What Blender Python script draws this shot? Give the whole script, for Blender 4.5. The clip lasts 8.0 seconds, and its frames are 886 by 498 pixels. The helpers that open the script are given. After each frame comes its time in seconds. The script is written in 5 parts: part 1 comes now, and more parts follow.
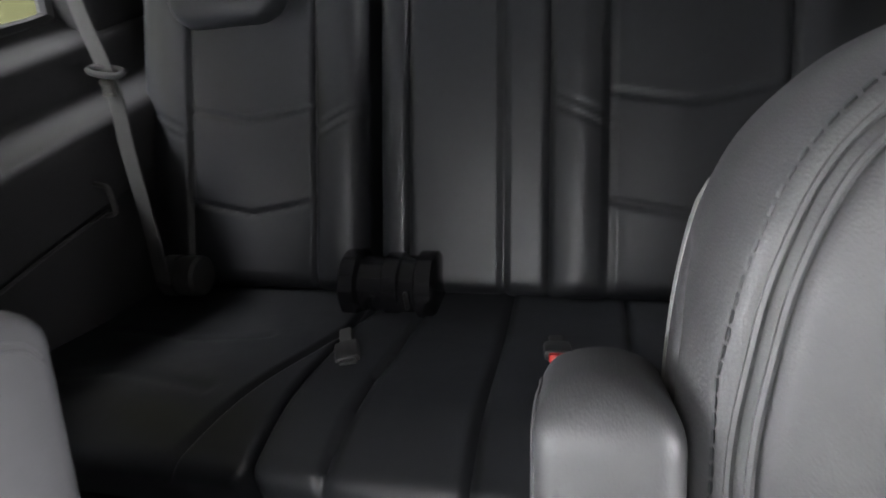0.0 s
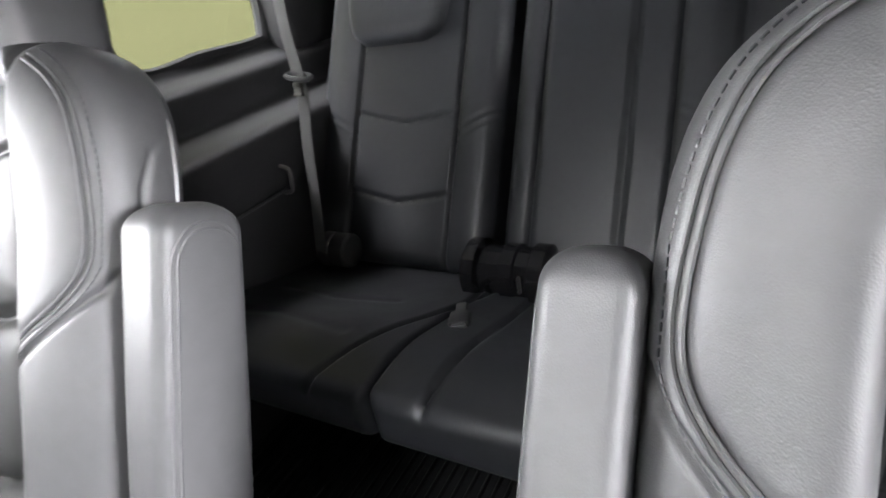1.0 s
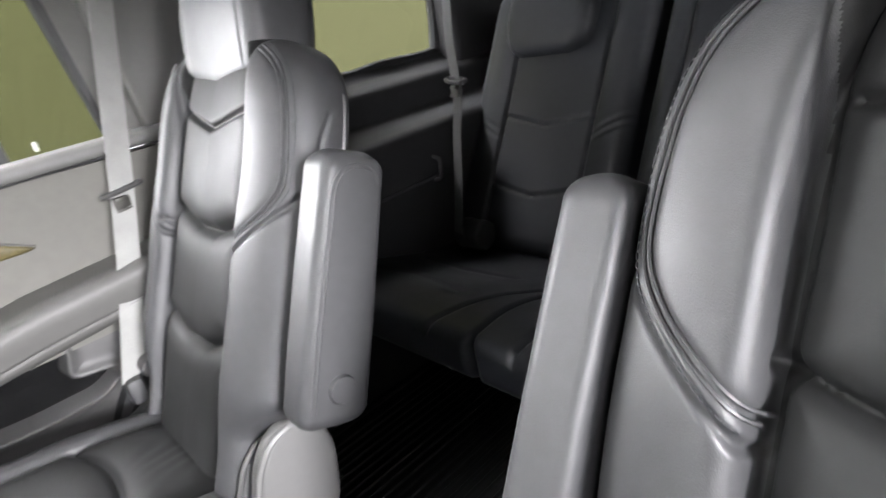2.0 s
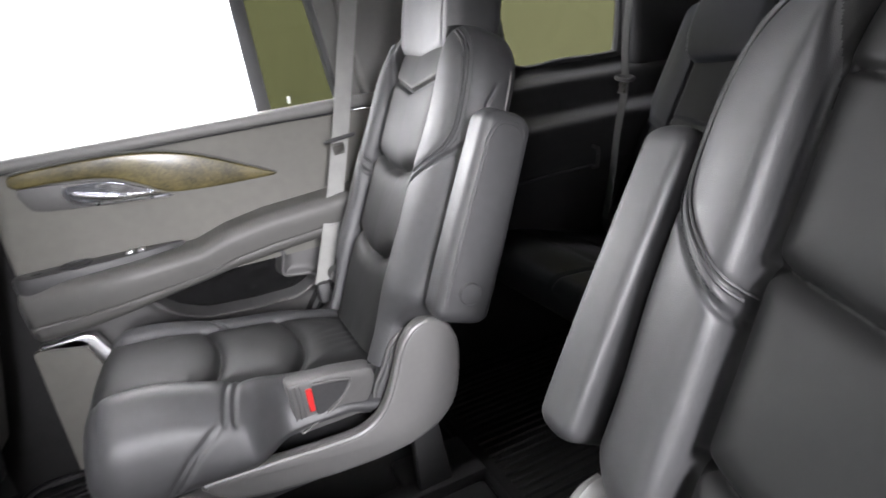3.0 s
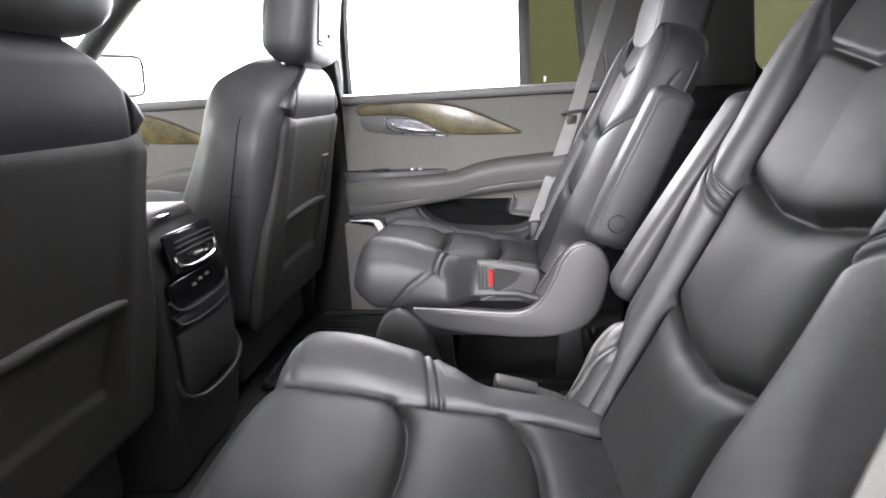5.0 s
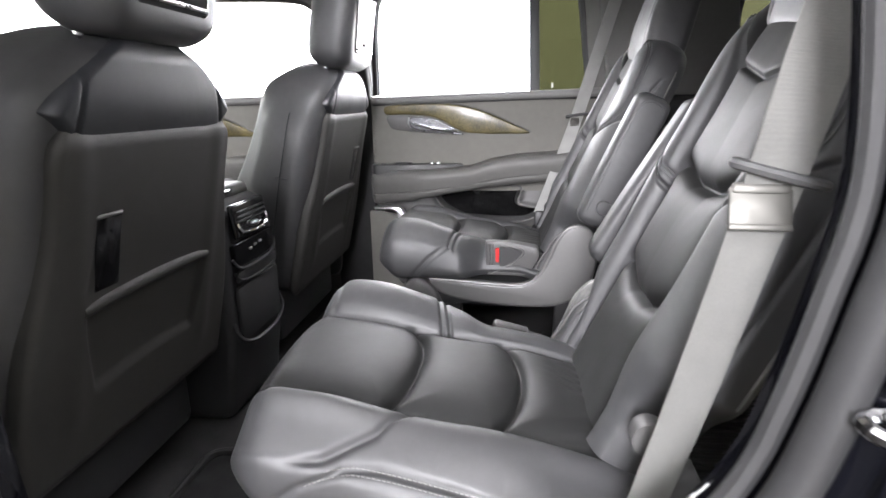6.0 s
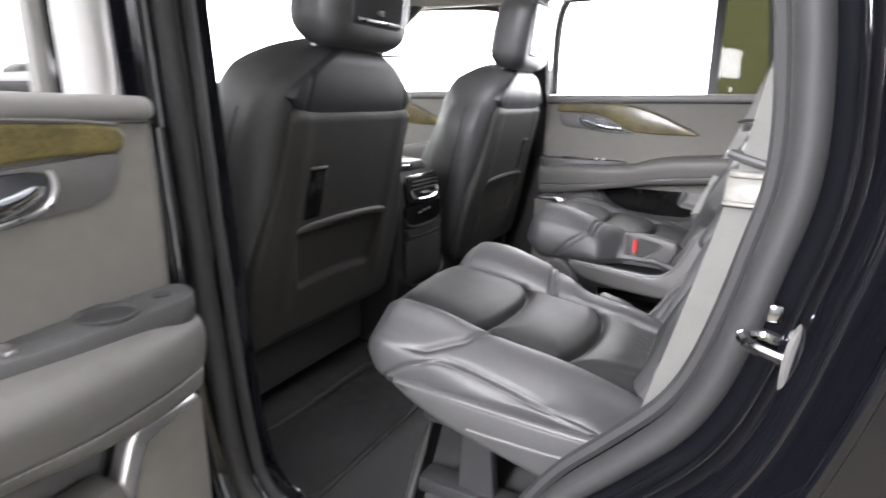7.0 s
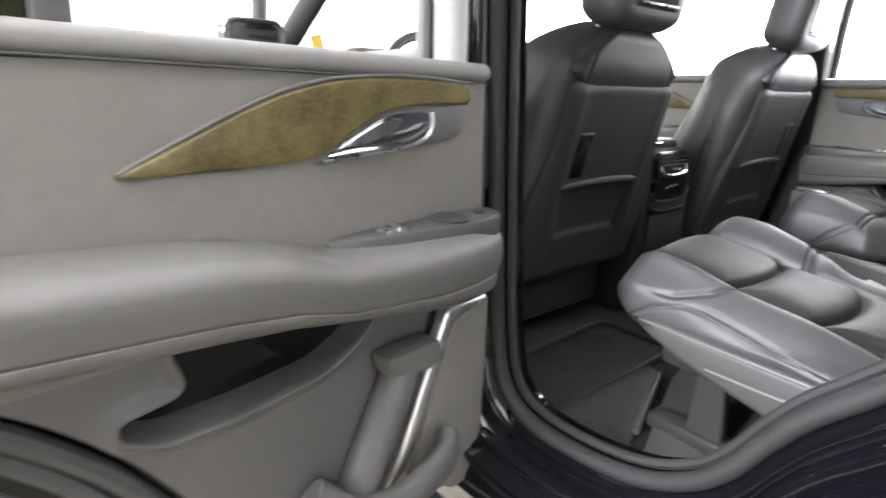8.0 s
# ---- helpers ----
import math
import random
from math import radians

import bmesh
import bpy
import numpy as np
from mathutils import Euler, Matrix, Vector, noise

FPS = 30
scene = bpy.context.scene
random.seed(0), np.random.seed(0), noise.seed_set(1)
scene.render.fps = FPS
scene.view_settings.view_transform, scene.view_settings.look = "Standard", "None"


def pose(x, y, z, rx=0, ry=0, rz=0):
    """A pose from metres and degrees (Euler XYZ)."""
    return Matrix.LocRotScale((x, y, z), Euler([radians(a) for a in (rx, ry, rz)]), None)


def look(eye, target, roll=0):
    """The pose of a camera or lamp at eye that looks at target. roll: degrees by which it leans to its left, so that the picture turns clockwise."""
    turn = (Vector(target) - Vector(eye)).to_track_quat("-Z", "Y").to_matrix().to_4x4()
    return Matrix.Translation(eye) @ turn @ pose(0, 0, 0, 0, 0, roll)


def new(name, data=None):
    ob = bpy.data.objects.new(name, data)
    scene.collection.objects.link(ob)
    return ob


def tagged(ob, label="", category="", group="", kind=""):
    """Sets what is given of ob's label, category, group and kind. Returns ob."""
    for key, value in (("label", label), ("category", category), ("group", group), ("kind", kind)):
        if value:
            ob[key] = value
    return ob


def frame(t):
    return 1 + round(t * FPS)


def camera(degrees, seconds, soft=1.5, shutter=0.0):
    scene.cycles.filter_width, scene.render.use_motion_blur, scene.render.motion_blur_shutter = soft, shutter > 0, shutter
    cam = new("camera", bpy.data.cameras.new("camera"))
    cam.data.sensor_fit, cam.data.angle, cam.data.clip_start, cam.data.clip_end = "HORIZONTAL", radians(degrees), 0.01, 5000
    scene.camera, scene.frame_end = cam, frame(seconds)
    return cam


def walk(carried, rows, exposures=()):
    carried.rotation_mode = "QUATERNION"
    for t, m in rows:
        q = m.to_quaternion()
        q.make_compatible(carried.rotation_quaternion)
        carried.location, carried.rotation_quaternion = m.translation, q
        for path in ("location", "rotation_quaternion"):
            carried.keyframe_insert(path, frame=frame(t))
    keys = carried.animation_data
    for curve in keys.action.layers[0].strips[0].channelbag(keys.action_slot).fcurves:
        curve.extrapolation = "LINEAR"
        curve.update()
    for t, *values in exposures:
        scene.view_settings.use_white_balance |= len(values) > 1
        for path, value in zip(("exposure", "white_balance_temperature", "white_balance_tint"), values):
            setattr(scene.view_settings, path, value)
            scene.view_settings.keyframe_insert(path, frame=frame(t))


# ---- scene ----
cam = camera(76.8, 8.0, 1.6, 0.4)
PATH = [
    (0, (0.171, 0.253, 1.504), (-0.298, 1.852, 0.419), -8.2),
    (0.5, (0.205, 0.2, 1.492), (-0.506, 1.756, 0.48), -10.2),
    (1, (0.255, 0.152, 1.488), (-0.704, 1.635, 0.564), -10.9),
    (1.5, (0.32, 0.106, 1.48), (-0.873, 1.475, 0.643), -11.4),
    (2.8, (0.548, -0.008, 1.435), (-1.154, 0.811, 0.776), -9.3),
    (3, (0.591, -0.02, 1.428), (-1.164, 0.698, 0.791), -8.1),
    (3.5, (0.701, -0.008, 1.409), (-1.151, 0.448, 0.807), -7.0),
    (4, (0.822, 0.031, 1.38), (-1.089, 0.169, 0.803), -4.3),
    (4.2, (0.858, 0.047, 1.377), (-1.058, 0.065, 0.802), -4.2),
    (4.5, (0.901, 0.063, 1.368), (-1.012, -0.038, 0.796), -3.0),
    (4.7, (0.935, 0.066, 1.358), (-0.981, -0.09, 0.805), -2.8),
    (5.8, (1.19, 0.08, 1.344), (-0.728, -0.154, 0.826), -1.4),
    (6, (1.227, 0.096, 1.343), (-0.689, -0.155, 0.827), -1.1),
    (6.2, (1.266, 0.13, 1.344), (-0.64, -0.187, 0.827), -1.1),
    (6.5, (1.335, 0.192, 1.339), (-0.532, -0.312, 0.829), -0.4),
    (7, (1.414, 0.289, 1.34), (-0.296, -0.608, 0.817), 1.1),
    (7.5, (1.519, 0.322, 1.32), (0.038, -0.906, 0.773), 2.0),
    (8, (1.63, 0.34, 1.307), (0.396, -1.125, 0.731), 1.9),
]
walk(cam, [(t, look(eye, target, roll)) for t, eye, target, roll in PATH],
     exposures=[(0.0, 1.5, 6500, 14), (0.5, 1.98, 6500, 14), (1.0, 2.08, 6500, 14), (1.5, 1.9, 6500, 14), (3.0, 0.92, 6500, 16), (4.5, 0.9, 6500, 16), (6.5, 0.85, 6500, 16), (8.0, 0.75, 6500, 16)])

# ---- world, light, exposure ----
# The car stands in a white photo booth: glowing white walls, the unseen east one darkened to grey, soft unseen ceiling
# panels.
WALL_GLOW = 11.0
world = bpy.data.worlds.new("world")
scene.world = world
world.use_nodes = True
world.node_tree.nodes["Background"].inputs[0].default_value = (0.9, 0.95, 1.0, 1)
world.node_tree.nodes["Background"].inputs[1].default_value = 0.4


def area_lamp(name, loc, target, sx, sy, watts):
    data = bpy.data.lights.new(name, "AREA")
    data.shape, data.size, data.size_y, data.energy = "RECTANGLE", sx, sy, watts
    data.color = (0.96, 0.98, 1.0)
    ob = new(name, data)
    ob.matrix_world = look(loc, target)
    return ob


area_lamp("ceiling_panel_lamp", (2.6, -0.5, 3.9), (2.6, -0.5, 0), 1.2, 7.0, 130)
# Added cabin fill, out of view, to brighten the second-row chairs.
area_lamp("cabin_fill_lamp", (0.0, -0.25, 1.745), (0.0, -0.23, 0), 0.22, 0.12, 2.0)
# Two unseen fills added to light the cabin's right half from the left.
area_lamp("side_fill_lamp", (4.1, -0.25, 2.2), (-0.2, 0.2, 1.1), 0.8, 1.2, 225)
area_lamp("side_fill_lamp", (4.1, -2.6, 2.1), (-0.4, -0.4, 1.1), 0.8, 0.8, 40)
area_lamp("ceiling_panel_lamp", (-2.6, -0.5, 3.9), (-2.6, -0.5, 0), 1.2, 7.0, 330)


# ---- materials ----
def material(name, col, rough=0.5, metal=0.0, spec=0.5, coat=0.0, bump=(), vary=0.0, scale=6.0, rvary=0.0, tint=None):
    """bump: rows of (scale, strength, distance, kind). vary: brightness drift at two scales. tint: second colour in the drift."""
    m = bpy.data.materials.new(name)
    m.use_nodes = True
    nt = m.node_tree
    b = nt.nodes["Principled BSDF"]
    b.inputs["Base Color"].default_value = (*col, 1)
    b.inputs["Roughness"].default_value = rough
    b.inputs["Metallic"].default_value = metal
    b.inputs["Specular IOR Level"].default_value = spec
    b.inputs["Coat Weight"].default_value = coat
    b.inputs["Coat Roughness"].default_value = 0.03
    co = nt.nodes.new("ShaderNodeTexCoord").outputs["Object"]

    def noise_node(sc, detail=4.0):
        n = nt.nodes.new("ShaderNodeTexNoise")
        n.inputs["Scale"].default_value, n.inputs["Detail"].default_value = sc, detail
        nt.links.new(co, n.inputs["Vector"])
        return n.outputs["Fac"]

    def ramp(src, lo, hi, to0, to1):
        r = nt.nodes.new("ShaderNodeMapRange")
        for k, v in enumerate((lo, hi, to0, to1)):
            r.inputs[k + 1].default_value = v
        nt.links.new(src, r.inputs[0])
        return r.outputs[0]

    if vary:
        mix = nt.nodes.new("ShaderNodeMix")
        mix.data_type = "RGBA"
        other = tint or tuple(min(1.0, c * (1 + vary)) for c in col)
        mix.inputs["A"].default_value = (*[c * (1 - vary) for c in col], 1)
        mix.inputs["B"].default_value = (*other, 1)
        add = nt.nodes.new("ShaderNodeMath")
        add.operation = "ADD"
        nt.links.new(ramp(noise_node(scale), 0.3, 0.7, 0, 0.6), add.inputs[0])
        nt.links.new(ramp(noise_node(scale * 14), 0.3, 0.7, 0, 0.4), add.inputs[1])
        nt.links.new(add.outputs[0], mix.inputs["Factor"])
        nt.links.new(mix.outputs["Result"], b.inputs["Base Color"])
    if rvary:
        nt.links.new(ramp(noise_node(scale * 2.3), 0.3, 0.7, rough - rvary, rough + rvary), b.inputs["Roughness"])
    last = None
    for sc, strength, dist, kind in bump:
        if kind == "cell":
            n = nt.nodes.new("ShaderNodeTexVoronoi")
            n.inputs["Scale"].default_value = sc
            nt.links.new(co, n.inputs["Vector"])
            src = n.outputs["Distance"]
        elif kind == "weave":
            n = nt.nodes.new("ShaderNodeTexWave")
            n.inputs["Scale"].default_value = sc
            n.bands_direction = "Z"
            nt.links.new(co, n.inputs["Vector"])
            src = n.outputs["Fac"]
        else:
            src = noise_node(sc, 3.0)
        bp = nt.nodes.new("ShaderNodeBump")
        bp.inputs["Strength"].default_value, bp.inputs["Distance"].default_value = strength, dist
        nt.links.new(src, bp.inputs["Height"])
        if last:
            nt.links.new(last, bp.inputs["Normal"])
        last = bp.outputs["Normal"]
    if last:
        nt.links.new(last, b.inputs["Normal"])
    return m


def glow(name, col, strength):
    m = bpy.data.materials.new(name)
    m.use_nodes = True
    nt = m.node_tree
    b = nt.nodes["Principled BSDF"]
    b.inputs["Base Color"].default_value = (0.8, 0.8, 0.8, 1)
    b.inputs["Emission Color"].default_value = (*col, 1)
    b.inputs["Emission Strength"].default_value = strength
    return m


def thin_glass(name, col):
    m = bpy.data.materials.new(name)
    m.use_nodes = True
    nt = m.node_tree
    nt.nodes.clear()
    out = nt.nodes.new("ShaderNodeOutputMaterial")
    tr = nt.nodes.new("ShaderNodeBsdfTransparent")
    gl = nt.nodes.new("ShaderNodeBsdfGlossy")
    fr = nt.nodes.new("ShaderNodeLayerWeight")
    pw = nt.nodes.new("ShaderNodeMath")
    pw.operation = "POWER"
    pw.inputs[1].default_value = 4.0
    sc = nt.nodes.new("ShaderNodeMath")
    sc.operation = "MULTIPLY_ADD"
    sc.inputs[1].default_value, sc.inputs[2].default_value = 0.35, 0.008
    nt.links.new(fr.outputs["Facing"], pw.inputs[0])
    nt.links.new(pw.outputs[0], sc.inputs[0])
    mix = nt.nodes.new("ShaderNodeMixShader")
    tr.inputs["Color"].default_value = (*col, 1)
    gl.inputs["Roughness"].default_value = 0.02
    fr.inputs["Blend"].default_value = 0.5
    nt.links.new(sc.outputs[0], mix.inputs[0])
    nt.links.new(tr.outputs[0], mix.inputs[1])
    nt.links.new(gl.outputs[0], mix.inputs[2])
    nt.links.new(mix.outputs[0], out.inputs[0])
    return m


GRAIN = ((900.0, 0.25, 0.0004, "cell"), (60.0, 0.12, 0.002, "noise"), (9.0, 0.10, 0.006, "noise"))
leather = material("leather_black", (0.050, 0.050, 0.052), 0.49, spec=0.6, bump=GRAIN, vary=0.14, scale=5, rvary=0.06)
leather_soft = material("leather_insert", (0.018, 0.0183, 0.0183), 0.54, spec=0.34,
                        bump=((900.0, 0.16, 0.0003, "cell"), (45.0, 0.12, 0.002, "noise")), vary=0.12, scale=5, rvary=0.05)
leather_trim = material("trim_leather_grey", (0.105, 0.103, 0.098), 0.5, spec=0.4, bump=GRAIN, vary=0.1, scale=4, rvary=0.05)
suede = material("panel_suede_grey", (0.150, 0.146, 0.132), 0.75, spec=0.25,
                 bump=((1400.0, 0.3, 0.0004, "noise"), (26.0, 0.12, 0.003, "noise")), vary=0.1, scale=3)
plastic = material("plastic_dark_grey", (0.06, 0.06, 0.061), 0.5, spec=0.45, bump=((1500.0, 0.25, 0.0003, "cell"),), vary=0.1, scale=7, rvary=0.05)
plastic_mid = material("plastic_mid_grey", (0.088, 0.086, 0.085), 0.46, spec=0.45, bump=((1500.0, 0.22, 0.0003, "cell"),), vary=0.1, scale=7, rvary=0.05)
plastic_black = material("plastic_black", (0.034, 0.034, 0.035), 0.48, spec=0.4, bump=((1300.0, 0.25, 0.0003, "cell"),), vary=0.15, scale=9)
gloss_black = material("gloss_black_plastic", (0.01, 0.01, 0.011), 0.12, spec=0.6, rvary=0.03, scale=8)
panel_back = material("seat_back_panel", (0.033, 0.032, 0.0295), 0.6, spec=0.35, bump=((1200.0, 0.3, 0.0004, "cell"), (16.0, 0.1, 0.004, "noise")), vary=0.12, scale=4)
carpet = material("carpet_black", (0.028, 0.028, 0.0285), 0.95, spec=0.1, bump=((700.0, 0.8, 0.002, "noise"),), vary=0.3, scale=20)
satin_plastic = material("satin_plastic_grey", (0.14, 0.138, 0.135), 0.36, spec=0.5, vary=0.06, scale=7)
rubber = material("rubber_black", (0.018, 0.018, 0.0185), 0.6, spec=0.2, bump=((500.0, 0.2, 0.0006, "noise"),), vary=0.2, scale=12, rvary=0.1)
rubber_seal = material("rubber_seal_grey", (0.028, 0.028, 0.029), 0.6, spec=0.32, bump=((900.0, 0.2, 0.0005, "noise"),), vary=0.15, scale=15)
paint = material("paint_black", (0.004, 0.0042, 0.006), 0.3, spec=0.0, coat=1.0, vary=0.2, scale=4)
chrome = material("chrome", (0.75, 0.75, 0.77), 0.12, metal=1.0, rvary=0.04, scale=20)
bright_trim = material("bright_brushed_trim", (0.82, 0.82, 0.83), 0.38, metal=1.0, rvary=0.05, scale=25)
tongue_metal = material("brushed_tongue_metal", (0.12, 0.117, 0.108), 0.5, metal=0.8, rvary=0.08, scale=30)
cup_metal = material("dark_mirror_cup", (0.36, 0.37, 0.40), 0.16, metal=1.0, rvary=0.04, scale=20)
# Seat leather darkened for shade on bench and caps; also seams and stitches.
leather_shaded = material("leather_black_shaded", (0.020, 0.0215, 0.0245), 0.40, spec=0.5, bump=GRAIN, vary=0.15, scale=5, rvary=0.06)
satin = material("satin_metal", (0.55, 0.55, 0.56), 0.3, metal=1.0, rvary=0.06, scale=30)
webbing = material("belt_webbing_grey", (0.165, 0.165, 0.156), 0.7, spec=0.3, bump=((330.0, 0.6, 0.0008, "weave"), (900.0, 0.4, 0.0005, "noise")), vary=0.1, scale=30)
# Same webbing with brighter light put into its colour, for the right belt.
webbing_lit = material("belt_webbing_lit", (0.36, 0.36, 0.345), 0.7, spec=0.3, bump=((330.0, 0.6, 0.0008, "weave"), (900.0, 0.4, 0.0005, "noise")), vary=0.1, scale=30)
webbing_dark = material("belt_webbing_dark", (0.10, 0.10, 0.098), 0.7, spec=0.3, bump=((330.0, 0.6, 0.0008, "weave"),), vary=0.12, scale=30)
wood = material("burl_wood", (0.062, 0.048, 0.016), 0.42, spec=0.35, coat=0.25, vary=0.75, scale=16, tint=(0.155, 0.127, 0.047), rvary=0.04)
wood.node_tree.nodes["Principled BSDF"].inputs["Coat Roughness"].default_value = 0.16
red = material("red_plastic", (0.55, 0.02, 0.02), 0.4)
yellow = material("yellow_card", (0.75, 0.52, 0.03), 0.6)
white_mark = material("white_print", (0.7, 0.7, 0.68), 0.6)
thread = material("stitching", (0.16, 0.16, 0.155), 0.7)
screen_glass = material("screen_gloss", (0.05, 0.05, 0.052), 0.06, spec=0.7)
headliner = material("headliner_grey", (0.28, 0.275, 0.26), 0.9, spec=0.15, bump=((900.0, 0.3, 0.0005, "noise"),), vary=0.06, scale=5)
cap_leather = material("door_top_leather", (0.17, 0.168, 0.162), 0.5, spec=0.4, bump=GRAIN, vary=0.08, scale=4, rvary=0.05)
post_grey = material("light_post_plastic", (0.34, 0.338, 0.33), 0.36, spec=0.5, vary=0.05, scale=6)
pillar_trim = material("pillar_trim_grey", (0.17, 0.168, 0.16), 0.65, spec=0.3, bump=((1100.0, 0.25, 0.0004, "cell"),), vary=0.07, scale=5)
floor_mat = material("booth_floor", (0.13, 0.115, 0.075), 0.45, spec=0.4, bump=((60.0, 0.3, 0.003, "noise"),), vary=0.25, scale=3)
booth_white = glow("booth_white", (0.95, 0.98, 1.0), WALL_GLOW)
# Dark grey puts the east side's weak light into the wall's colour.
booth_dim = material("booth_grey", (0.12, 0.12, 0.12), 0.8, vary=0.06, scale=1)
# Unseen rear wall, given a weak glow to light the open door.
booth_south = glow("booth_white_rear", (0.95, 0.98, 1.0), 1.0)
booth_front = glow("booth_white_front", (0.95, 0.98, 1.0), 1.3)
# Glow for the lens of the added cabin fill.
fill_lens = glow("fill_lens", (1.0, 0.98, 0.96), 4.0)
booth_ceiling = material("booth_ceiling", (0.8, 0.8, 0.78), 0.8, vary=0.04, scale=1)
tint_dark = thin_glass("privacy_glass", (0.074, 0.076, 0.050))
tint_light = thin_glass("privacy_glass_rear", (0.092, 0.093, 0.065))
clear_glass = thin_glass("clear_glass", (0.93, 0.95, 0.93))


# ---- mesh tools: a shape is (points, faces) ----
def thing(name, loc, label, category, group="", kind="", rz=0.0):
    ob = new(name)
    ob.matrix_world = pose(*loc, 0, 0, rz)
    ob.empty_display_size = 0.05
    return tagged(ob, label, category, group, kind)


def mesh_object(name, shape, mat, angle=38):
    V, F = shape
    me = bpy.data.meshes.new(name)
    me.from_pydata(np.asarray(V, float).tolist(), [], [list(map(int, f)) for f in F])
    bm = bmesh.new()
    bm.from_mesh(me)
    bmesh.ops.recalc_face_normals(bm, faces=bm.faces)
    bm.to_mesh(me)
    bm.free()
    me.polygons.foreach_set("use_smooth", [True] * len(me.polygons))
    me.set_sharp_from_angle(angle=radians(angle))
    me.materials.append(mat)
    return new(name, me)


def part(name, shape, mat, parent, label="", angle=38):
    ob = mesh_object(name, shape, mat, angle)
    ob.parent = parent
    return tagged(ob, label) if label else ob


def repaint(ob, mat, test):
    """Give the faces whose middle passes the test another material."""
    me = ob.data
    me.materials.append(mat)
    for f in me.polygons:
        if test(f.center):
            f.material_index = 1
    return ob


def single(name, shape, mat, label, category, kind="", group="", angle=38):
    """A thing that is one mesh, its origin at the middle of its foot."""
    V = np.asarray(shape[0], float)
    foot = np.array([(V[:, 0].min() + V[:, 0].max()) / 2, (V[:, 1].min() + V[:, 1].max()) / 2, V[:, 2].min()])
    ob = mesh_object(name, (V - foot, shape[1]), mat, angle)
    ob.location = foot
    return tagged(ob, label, category, group, kind)


def moved(shape, m):
    V = np.asarray(shape[0], float)
    M = np.array(m)
    return (V @ M[:3, :3].T + M[:3, 3], shape[1])


def shift(shape, x=0, y=0, z=0):
    return (np.asarray(shape[0], float) + np.array([x, y, z]), shape[1])


def join(*shapes):
    V, F, n = [], [], 0
    for v, f in shapes:
        V.append(np.asarray(v, float))
        F += [[i + n for i in g] for g in f]
        n += len(v)
    return np.vstack(V), F


def from_bm(bm):
    bm.verts.index_update()
    s = (np.array([v.co[:] for v in bm.verts]), [[v.index for v in f.verts] for f in bm.faces])
    bm.free()
    return s


def rbox(sx, sy, sz, bevel=0.004, seg=2, at=(0, 0, 0)):
    """A box with rounded edges, centred on at."""
    bm = bmesh.new()
    bmesh.ops.create_cube(bm, size=1)
    for v in bm.verts:
        v.co = Vector((v.co.x * sx + at[0], v.co.y * sy + at[1], v.co.z * sz + at[2]))
    if bevel:
        bmesh.ops.bevel(bm, geom=bm.edges[:], offset=min(bevel, 0.49 * min(sx, sy, sz)), segments=seg, profile=0.5, affect="EDGES")
    return from_bm(bm)


def prism(outline, axis, d0, d1, bevel=0.003, seg=2):
    """An outline in the plane across axis ('x': y, z; 'y': x, z; 'z': x, y), drawn out from d0 to d1, both rims rounded."""
    def place(a, b, d):
        return {"x": (d, a, b), "y": (a, d, b), "z": (a, b, d)}[axis]
    bm = bmesh.new()
    lo = [bm.verts.new(place(a, b, d0)) for a, b in outline]
    hi = [bm.verts.new(place(a, b, d1)) for a, b in outline]
    n = len(lo)
    f0, f1 = bm.faces.new(lo), bm.faces.new(hi[::-1])
    for i in range(n):
        bm.faces.new((lo[i], hi[i], hi[(i + 1) % n], lo[(i + 1) % n]))
    bmesh.ops.recalc_face_normals(bm, faces=bm.faces)
    if bevel:
        rims = list({e for f in (f0, f1) for e in f.edges})
        bmesh.ops.bevel(bm, geom=rims, offset=bevel, segments=seg, profile=0.5, affect="EDGES")
    bmesh.ops.triangulate(bm, faces=[f for f in bm.faces if len(f.verts) > 4])
    return from_bm(bm)


def spline(points, n=8, closed=False):
    """Catmull-Rom through the points, n steps a span."""
    P = [np.array(p, float) for p in points]
    k = len(P)
    out = []
    for i in range(k if closed else k - 1):
        a, b, c, d = (P[(i + j) % k] if closed else P[min(max(i + j, 0), k - 1)] for j in (-1, 0, 1, 2))
        for s in range(n):
            t = s / n
            out.append(0.5 * (2 * b + (c - a) * t + (2 * a - 5 * b + 4 * c - d) * t * t + (3 * b - a - 3 * c + d) * t ** 3))
    if not closed:
        out.append(P[-1])
    return np.array(out)


def tube(points, r, seg=10, closed=False, flat=1.0, up=(0, 0, 1)):
    """A round (or flattened) tube along points; r may be a list."""
    P = np.array(points, float)
    n = len(P)
    R = np.full(n, r) if np.isscalar(r) else np.array(r)
    T = np.roll(P, -1, 0) - np.roll(P, 1, 0) if closed else np.gradient(P, axis=0)
    T /= np.linalg.norm(T, axis=1)[:, None] + 1e-12
    V, F = [], []
    side = np.cross(T[0], up)
    if np.linalg.norm(side) < 1e-3:
        side = np.cross(T[0], (1, 0, 0.1))
    for i in range(n):
        side = side - T[i] * side.dot(T[i])
        side /= np.linalg.norm(side)
        top = np.cross(side, T[i])
        for k in range(seg):
            a = 2 * math.pi * k / seg
            V.append(P[i] + R[i] * (side * math.cos(a) + flat * top * math.sin(a)))
    for i in range(n if closed else n - 1):
        for k in range(seg):
            j, l = (i + 1) % n, (k + 1) % seg
            F.append([i * seg + k, i * seg + l, j * seg + l, j * seg + k])
    if not closed:
        F += [list(range(seg))[::-1], [(n - 1) * seg + k for k in range(seg)]]
    return np.array(V), F


